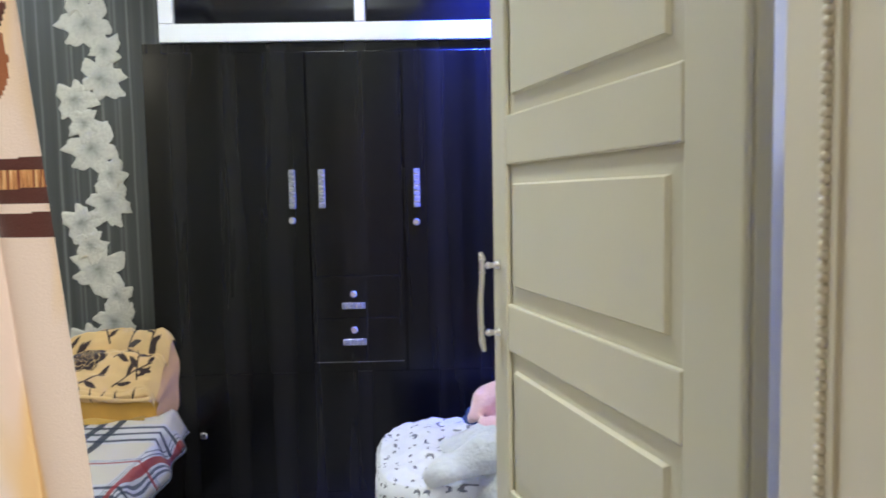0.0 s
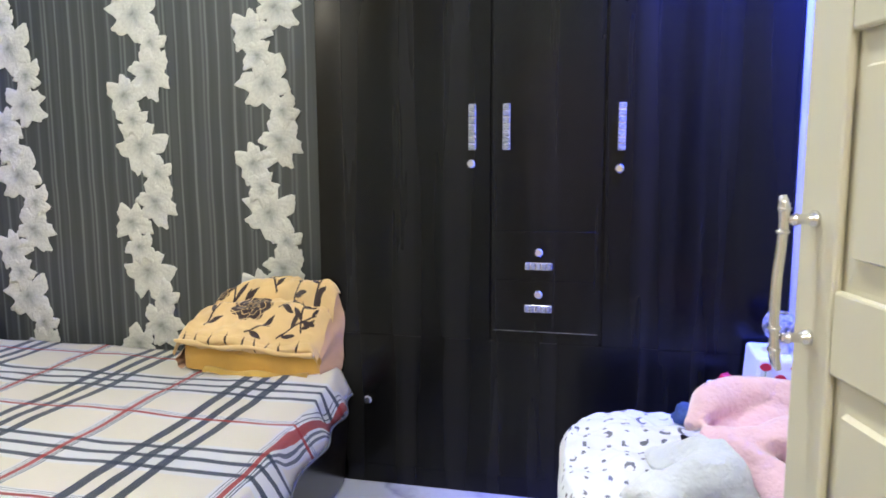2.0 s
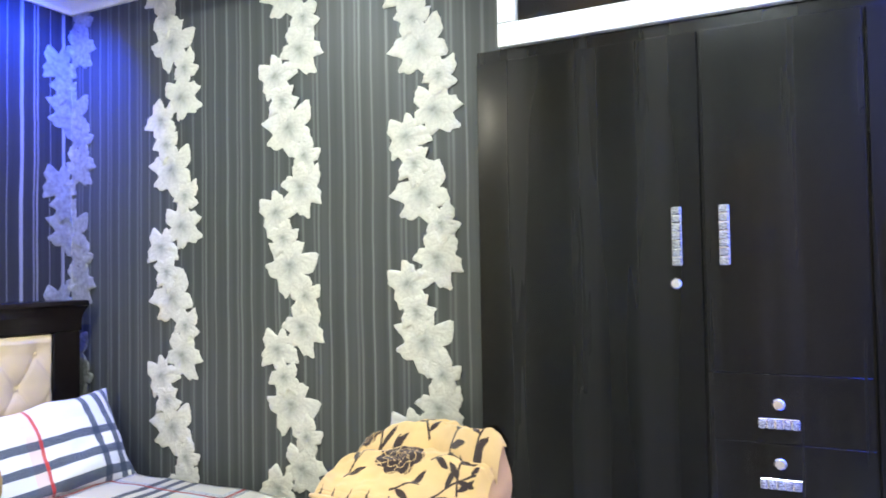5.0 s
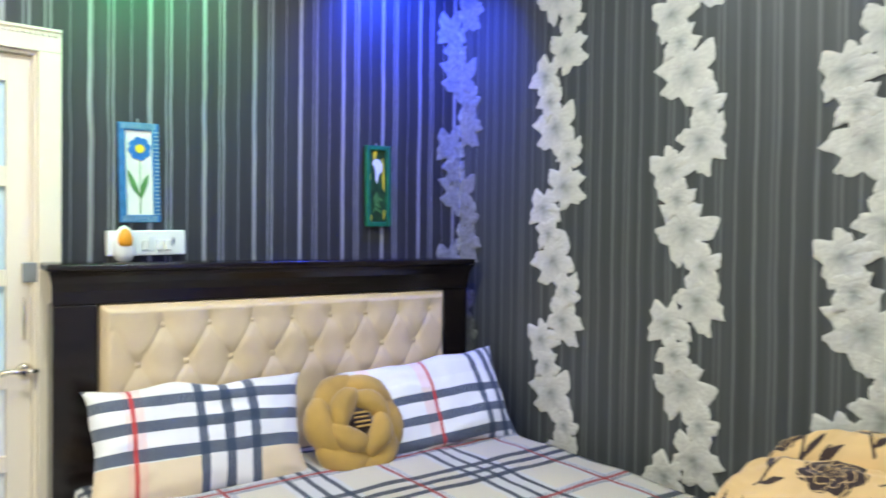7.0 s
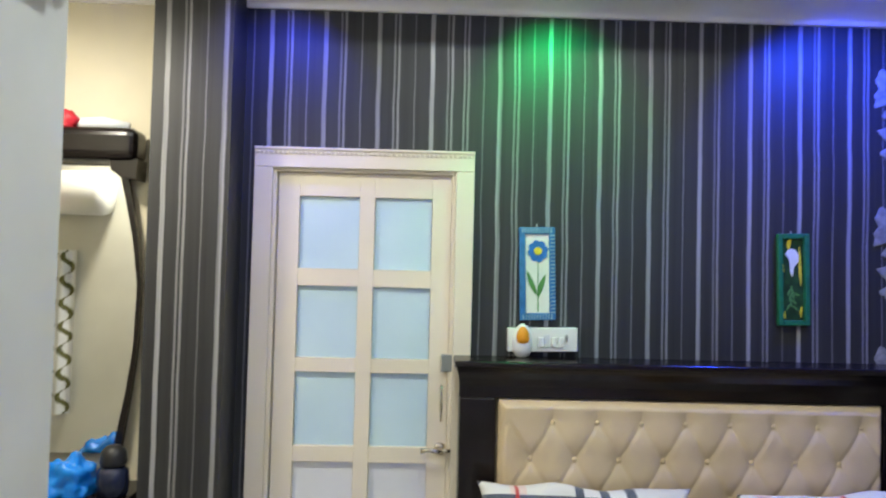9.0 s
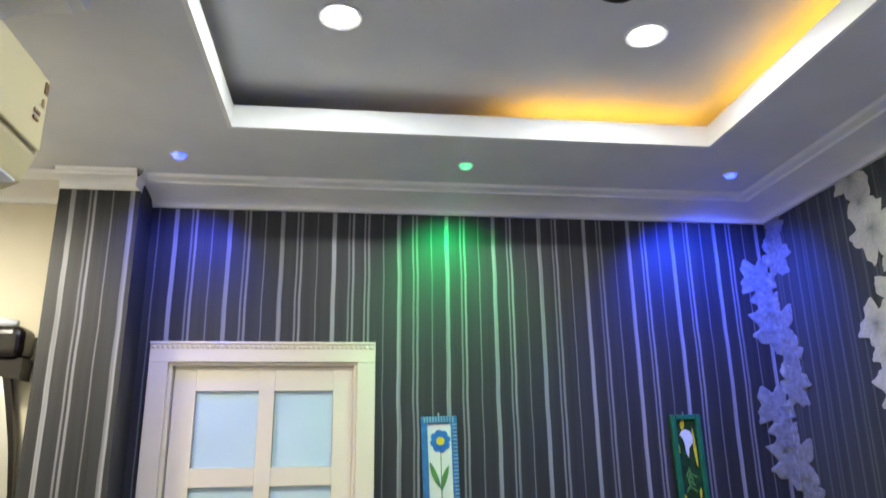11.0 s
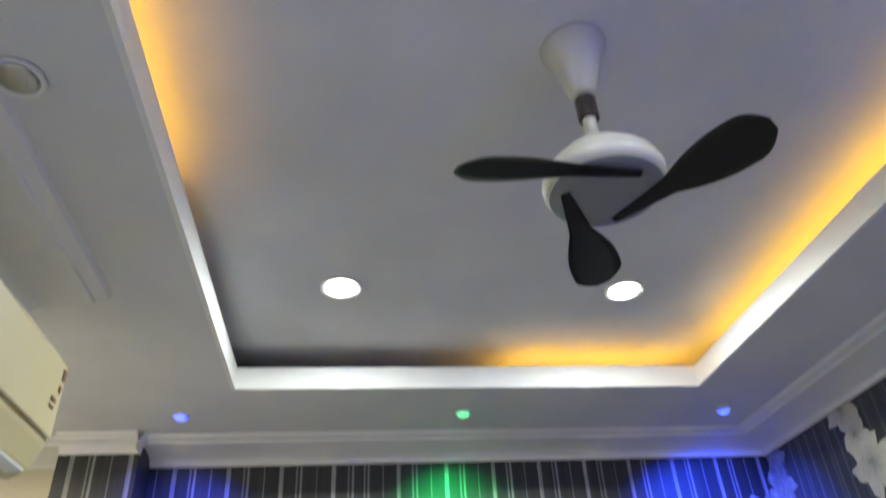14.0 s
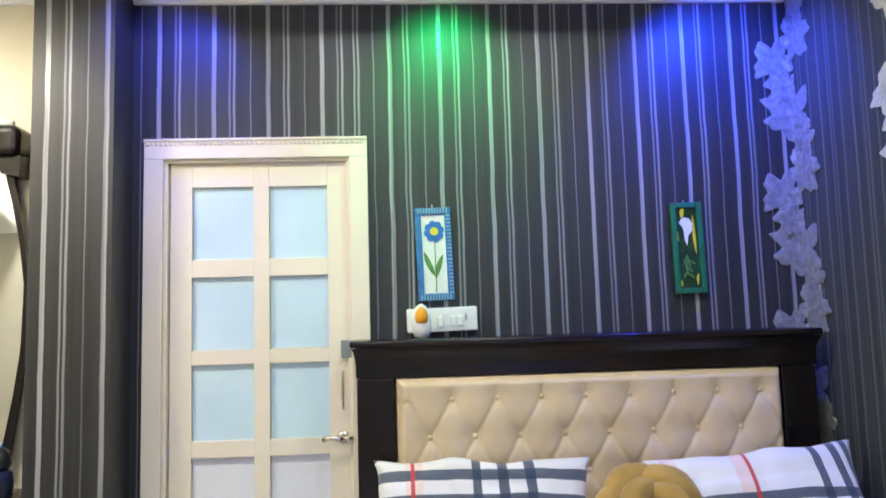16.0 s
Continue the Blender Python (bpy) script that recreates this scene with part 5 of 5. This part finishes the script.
def bedding_heap():
    h = thing("bedding_heap", (0, 0, 0), "heap of white moon-print bedding with grey plush lining", "bedding")
    cx, cy, top = 3.675, 1.80, 0.552

    def shell(u, v):
        a = 2 * math.pi * u
        rx, ry = 0.345, 0.34
        e = 0.55
        ex = math.copysign(abs(math.cos(a)) ** e, math.cos(a))
        ey = math.copysign(abs(math.sin(a)) ** e, math.sin(a))
        w = 1.0 - 0.92 * max(0, (v - 0.62) / 0.38) ** 1.6
        n = 1 + 0.05 * noise.noise(Vector((ex * 2, ey * 2, v * 3))) + 0.03 * math.sin(a * 7 + 2 * math.sin(a * 3)) * (1 - v)
        n += 0.012 * noise.noise(Vector((ex * 7, ey * 7, v * 9)))
        z = FZ + 0.004 + (top - 0.05) * min(1, v / 0.68) ** 0.9 + 0.05 * max(0, (v - 0.68) / 0.32)
        z += (0.035 * noise.noise(Vector((ex * w * 3, ey * w * 3, 7))) + 0.012 * noise.noise(Vector((ex * w * 9, ey * w * 9, 2)))) * v
        return Vector((cx + rx * ex * w * n, cy + ry * ey * w * n, z))

    def mat(u, v):
        if v > 0.70:
            p = shell(u, v)
            return moon_print(p.x, p.y)
        return moon_print(u * 2.4, v * 0.9)
    bm = grid(560, 270, shell, mat, True)
    part("cover", bm, [WHITECLOTH, GREYPRINT], h, "white cotton printed with grey moons", True)
    soften(part("lining", plush([
        ([(3.50, 1.48, 0.585), (3.57, 1.45, 0.640), (3.64, 1.46, 0.672), (3.71, 1.47, 0.668), (3.78, 1.46, 0.60)], [0.02, 0.046, 0.052, 0.048, 0.03]),
        ([(3.55, 1.57, 0.655), (3.63, 1.54, 0.700), (3.72, 1.52, 0.705), (3.81, 1.50, 0.63)], [0.02, 0.042, 0.048, 0.03]),
        ([(3.66, 1.47, 0.57), (3.73, 1.45, 0.59), (3.82, 1.46, 0.59)], [0.03, 0.055, 0.04])], 1.0, 0.016), GREYPLUSH, h, "pale grey plush lining", True))
    return h


bedding_heap()


tagged(soften(obj("pink_plush_blanket", plush([
    ([(3.650, 1.61, 0.715), (3.675, 1.635, 0.755), (3.725, 1.67, 0.785), (3.79, 1.70, 0.795), (3.88, 1.72, 0.785), (3.98, 1.74, 0.74)], [0.030, 0.048, 0.054, 0.052, 0.052, 0.03]),
    ([(3.70, 1.56, 0.705), (3.75, 1.55, 0.715), (3.81, 1.55, 0.735), (3.88, 1.56, 0.745), (3.98, 1.58, 0.70)], [0.03, 0.040, 0.044, 0.050, 0.03]),
    ([(3.68, 1.57, 0.715), (3.73, 1.525, 0.725), (3.785, 1.475, 0.705), (3.825, 1.445, 0.65), (3.85, 1.43, 0.57), (3.86, 1.43, 0.47)], [0.03, 0.036, 0.040, 0.040, 0.038, 0.015]),
    ([(3.84, 1.56, 0.66), (3.90, 1.53, 0.61), (3.94, 1.50, 0.52), (3.96, 1.49, 0.42)], [0.05, 0.06, 0.055, 0.03]),
    ([(3.71, 1.64, 0.690), (3.78, 1.65, 0.695), (3.88, 1.66, 0.69), (3.97, 1.68, 0.66)], [0.05, 0.075, 0.08, 0.05])], 2.0, 0.013), PINK, None, "", True)),
    "rumpled pink plush blanket thrown over the bedding", "blanket")
lump("blue_cloth", (3.69, 2.0, 0.605), (0.045, 0.04, 0.035), painted("blue cloth", (0.04, 0.08, 0.22), 0.8, 0.3, 12), "crumpled blue cloth on the bedding heap", "cloth", 9.0)


def rose_box():
    b = thing("rose_print_stand", (0, 0, 0), "white tapered stand printed with red roses", "stand")
    bm = box(3.872, 4.050, 2.24, 2.45, FZ, 0.742, 0.01)
    for v in bm.verts:
        v.co.x += (0.045 * (v.co.z / 0.76) if v.co.x < 3.95 else 0)
    part("body", bm, WHITECLOTH, b)
    for x, z in ((3.94, 0.715), (3.985, 0.680), (4.025, 0.645), (3.95, 0.635), (3.98, 0.58), (4.03, 0.715), (3.925, 0.55)):
        bm = outline([(x + 0.017 * math.cos(k * 0.63) * (1 + 0.15 * math.sin(k * 3)), z + 0.013 * math.sin(k * 0.63)) for k in range(10)], 0.003, None, Matrix.Translation((0, 2.2385, 0)))
        f = part("rose", bm, RED, b, "red printed rose")
        part("stalk", outline([(x - 0.001, z - 0.05), (x + 0.001, z - 0.05), (x + 0.001, z - 0.012), (x - 0.001, z - 0.012)], 0.002, None, Matrix.Translation((0, 2.2385, 0))), LEAFGREEN, f)
    return b


rose_box()
CUTGLASS = Mat("cut glass", 0.12)
CUTGLASS.b.inputs["Transmission Weight"].default_value = 0.55
CUTGLASS.color(CUTGLASS.ramp(CUTGLASS.noise(70, 2), [(0.42, (0.35, 0.38, 0.45)), (0.6, (0.9, 0.9, 0.95))]))
CUTGLASS.bump(CUTGLASS.noise(70, 1), 0.8, 0.01)
CUTGLASS = CUTGLASS.m
v_ = thing("candle_vase", (3.995, 2.34, 0.742), "round clear glass candle vase on a white foot", "vase")
part("foot", lathe([(0.032, 0), (0.034, 0.004), (0.030, 0.030), (0.022, 0.036)], 24), PLASTIC, v_, "white foot", True)
part("bowl", lathe([(0.018, 0.037), (0.040, 0.050), (0.052, 0.078), (0.050, 0.105), (0.036, 0.128), (0.033, 0.128), (0.046, 0.104), (0.047, 0.079), (0.036, 0.055), (0.002, 0.046)], 32), CUTGLASS, v_, "clear cut glass bowl", True)
lump("red_pompom", (3.835, 2.30, 0.622), (0.024, 0.024, 0.024), RED, "red soft pompom beside the rose stand", "pompom", 2.0, 0.3, 3.0, 0.9, 3)
tagged(obj("stool", box(3.785, 3.862, 2.24, 2.38, FZ, 0.62, 0.006), WHITECLOTH), "narrow white stool beside the rose stand", "stool")

# ---- entrance: frame, panelled leaf, curtains ----


def entrance():
    d = thing("door_2", (0, 0, 0), "open cream panelled door with a chrome pull handle", "door")
    d["kind"] = "structure"
    for x0, x1, z0, z1 in ((3.780, 3.863, FZ, 2.10), (2.982, 3.055, FZ, 2.10), (3.057, 3.778, 2.03, 2.10)):
        part("frame", box(x0, x1, -0.205, -0.062, z0, z1, 0.006), FRAME_CREAM, d)
    bead = lathe([(0.0015, -0.0033), (0.0042, -0.0018), (0.0042, 0.0018), (0.0015, 0.0033)], 8)
    me = bpy.data.meshes.new("bead")
    bead.to_mesh(me)
    bead.free()
    me.materials.append(FRAME_CREAM)
    me.polygons.foreach_set("use_smooth", [True] * len(me.polygons))
    strip = part("bead_strip", box(3.776, 3.781, -0.143, -0.119, FZ, 2.03, 0.001), FRAME_CREAM, d)
    for i in range(270):
        o = new("bead", me)
        o.parent = strip
        o.matrix_basis = Matrix.Translation((3.775, -0.131, FZ + 0.01 + i * 0.0072))
    # leaf: hinge at the frame, opened into the room
    hinge, tip = Vector((3.792, 0.030, 0)), Vector((3.632, 0.655, 0))
    along = (tip - hinge).normalized()
    m = Matrix.Translation(hinge) @ Matrix.Rotation(math.atan2(along.y, along.x), 4, 'Z')
    w, th = (tip - hinge).length, 0.030     # local x along the leaf, +y faces the opening's middle
    leaf = part("leaf", box(-0.004, w, -th, -0.010, FZ + 0.006, 2.02, 0.003), DOOR_CREAM, d)
    leaf.matrix_basis = m
    x0, x1 = 0.088, 0.578
    part("stile", box(-0.004, x0, -0.0095, 0, FZ + 0.006, 2.02, 0.004), DOOR_CREAM, leaf)
    part("stile", box(x1, w, -0.0095, 0, FZ + 0.006, 2.02, 0.004), DOOR_CREAM, leaf)
    panels = [(0.22, 0.53), (0.615, 0.855), (0.94, 1.180), (1.26, 1.490), (1.571, 1.90)]
    edges = [FZ + 0.006] + [z for p in panels for z in p] + [2.02]
    for z0, z1 in zip(edges[0::2], edges[1::2]):
        part("rail", box(x0 + 0.001, x1 - 0.001, -0.0095, 0, z0, z1, 0.003), DOOR_CREAM, leaf)
    for z0, z1 in panels:
        bm = bmesh.new()
        o_ = [(x0 + 0.004, z0 + 0.004), (x1 - 0.004, z0 + 0.004), (x1 - 0.004, z1 - 0.004), (x0 + 0.004, z1 - 0.004)]
        i_ = [(x0 + 0.030, z0 + 0.030), (x1 - 0.022, z0 + 0.030), (x1 - 0.022, z1 - 0.030), (x0 + 0.030, z1 - 0.030)]
        a = [bm.verts.new((x, -0.0098, z)) for x, z in o_]
        b = [bm.verts.new((x, -0.0075, z)) for x, z in i_]
        c = [bm.verts.new((x + (0.003 if x < 0.3 else -0.003), -0.001, z + (0.003 if z < (z0 + z1) / 2 else -0.003))) for x, z in i_]
        for p, q in ((a, b), (b, c)):
            for k in range(4):
                bm.faces.new((p[k], p[(k + 1) % 4], q[(k + 1) % 4], q[k]))
        bm.faces.new(c)
        bmesh.ops.recalc_face_normals(bm, faces=bm.faces)
        part("panel", bm, DOOR_CREAM, leaf, "raised panel")
    h = [(0.614, 0.028, 1.174), (0.614, 0.031, 1.180), (0.614, 0.033, 1.190), (0.614, 0.034, 1.206), (0.614, 0.0355, 1.235), (0.614, 0.035, 1.265), (0.614, 0.0325, 1.295), (0.614, 0.031, 1.322), (0.614, 0.032, 1.336), (0.614, 0.034, 1.345)]
    hd = part("pull_handle", tube(h, [0.003, 0.0050, 0.0056, 0.0048, 0.0050, 0.0050, 0.0048, 0.0048, 0.0058, 0.0035], 16), CHROME, leaf, "slightly bowed chrome pull handle", True)
    for z in (1.206, 1.322):
        part("post", lathe([(0.0085, 0.0), (0.0085, 0.003), (0.0062, 0.006), (0.0048, 0.011), (0.0048, 0.017), (0.0064, 0.019), (0.0064, 0.022), (0.0046, 0.024), (0.0046, 0.028)], 16, None, Matrix.Translation((0.614, 0, z)) @ Matrix.Rotation(radians(-90), 4, 'X')), CHROME, hd, "", True)
    for z, y in ((1.194, 0.0333), (1.216, 0.0345), (1.310, 0.0317), (1.332, 0.0316)):
        part("ring", lathe([(0.0045, -0.0022), (0.0066, -0.0012), (0.0066, 0.0012), (0.0045, 0.0022)], 16, None, Matrix.Translation((0.614, y, z))), CHROME, hd, "", True)
    return d


entrance()


def curtain(name, x0, x1, y, label, folds, zb, k=1.0, nu=260, nv=520, flare=0.0):
    """A hanging curtain; zb is the height of its woven bands, k their size."""
    bands = [(-0.034, -0.015, 1), (-0.006, 0.005, 1), (0.021, 0.030, 1)]

    def height(v):
        """Rows are close together at eye height."""
        if v < 0.08:
            return FZ + 0.02 + (1.11 - FZ) * v / 0.08
        if v > 0.94:
            return 1.72 + 0.43 * (v - 0.94) / 0.06
        return 1.13 + 0.59 * (v - 0.08) / 0.86

    def place(u, v):
        a = u * folds * 2 * math.pi
        x = x0 + (x1 - x0) * u + 0.008 * math.sin(a * 2) + u * flare * max(-0.45, min(0.45, zb - height(v)))
        return Vector((x, y + 0.018 * math.sin(a) + 0.006 * math.sin(a * 2.3 + v * 3), height(v)))

    def mat(u, v):
        z, x = (height(v) - zb) / k, (x0 + (x1 - x0) * u) / k
        for a, b, mm in bands:
            if a + 0.001 * math.sin(x * 45) < z < b + 0.001 * math.sin(x * 61 + 1):
                return 1
        if 0.005 <= z <= 0.021:
            return 3
        if z > 0.04:
            x -= 0.035
            i, j = math.floor(x / 0.11), math.floor((z - 0.03) / 0.13)
            px, pz = x / 0.11 - i - 0.5, (z - 0.03) / 0.13 - j - 0.5
            ang = 0.5 + 0.7 * ((i + j) % 3)
            a, b = px * math.cos(ang) + pz * math.sin(ang), -px * math.sin(ang) + pz * math.cos(ang)
            if abs(a) < 0.36 and abs(b) < 0.14 * math.cos(a * 4.2):
                return 1 if b > -0.03 else 4
            if abs(b) < 0.02 and abs(a) < 0.5:
                return 1
        return 0
    bm = grid(nu, nv, place, mat)
    c = thing(name, (0, 0, 0), label, "curtain", "entrance curtains")
    part("cloth", bm, [PEACH, MAROON, GOLDEN, FRINGE, RUST], c, "peach cloth with brown bands and leaf print", True)
    part("rod", tube([(x0 - 0.06, y, 2.17), (x1 + 0.06, y, 2.17)], 0.011, 12), CHROME, c, "metal curtain rod", True)
    return c


def curtain_print():
    m = Mat("peach curtain cloth", 0.6)
    co = m.coords()
    wisp = m.noise(1.0, 2, co, (13, 13, 3.2))
    m.color(m.mix(m.ramp(wisp, [(0.55, 0.0), (0.64, 0.85)]), (0.95, 0.79, 0.71), (0.94, 0.68, 0.34)))
    m.bump(m.noise(500, 2, co), 0.2, 0.002)
    return m.m


def fringe_weave():
    m = Mat("gold and rose fringe", 0.55)
    co = m.coords()
    m.color(m.ramp(m.noise(1.0, 3, co, (420, 420, 22)), [(0.40, (0.22, 0.05, 0.03)), (0.55, (0.70, 0.34, 0.13)), (0.68, (0.92, 0.66, 0.36))]))
    m.bump(m.noise(1.0, 2, co, (420, 420, 22)), 0.5, 0.003)
    return m.m


PEACH = curtain_print()
MAROON = cloth("dark brown weave", (0.10, 0.022, 0.016), 0.2, 0.7)
GOLDEN = cloth("golden curtain cloth", (0.90, 0.60, 0.28), 0.15, 0.5, 500, 0.2)
FRINGE = fringe_weave()
RUST = cloth("rust leaf print", (0.38, 0.13, 0.05), 0.3, 0.6)
curtain("curtain", 2.82, 3.200, 0.005, "peach curtain with brown bands gathered beside the entrance", 2.6, 1.449, flare=0.10)
curtain("curtain", 3.742, 4.04, -0.255, "peach curtain with brown bands gathered outside the entrance", 4.0, 1.43, 0.75, 200, 420)
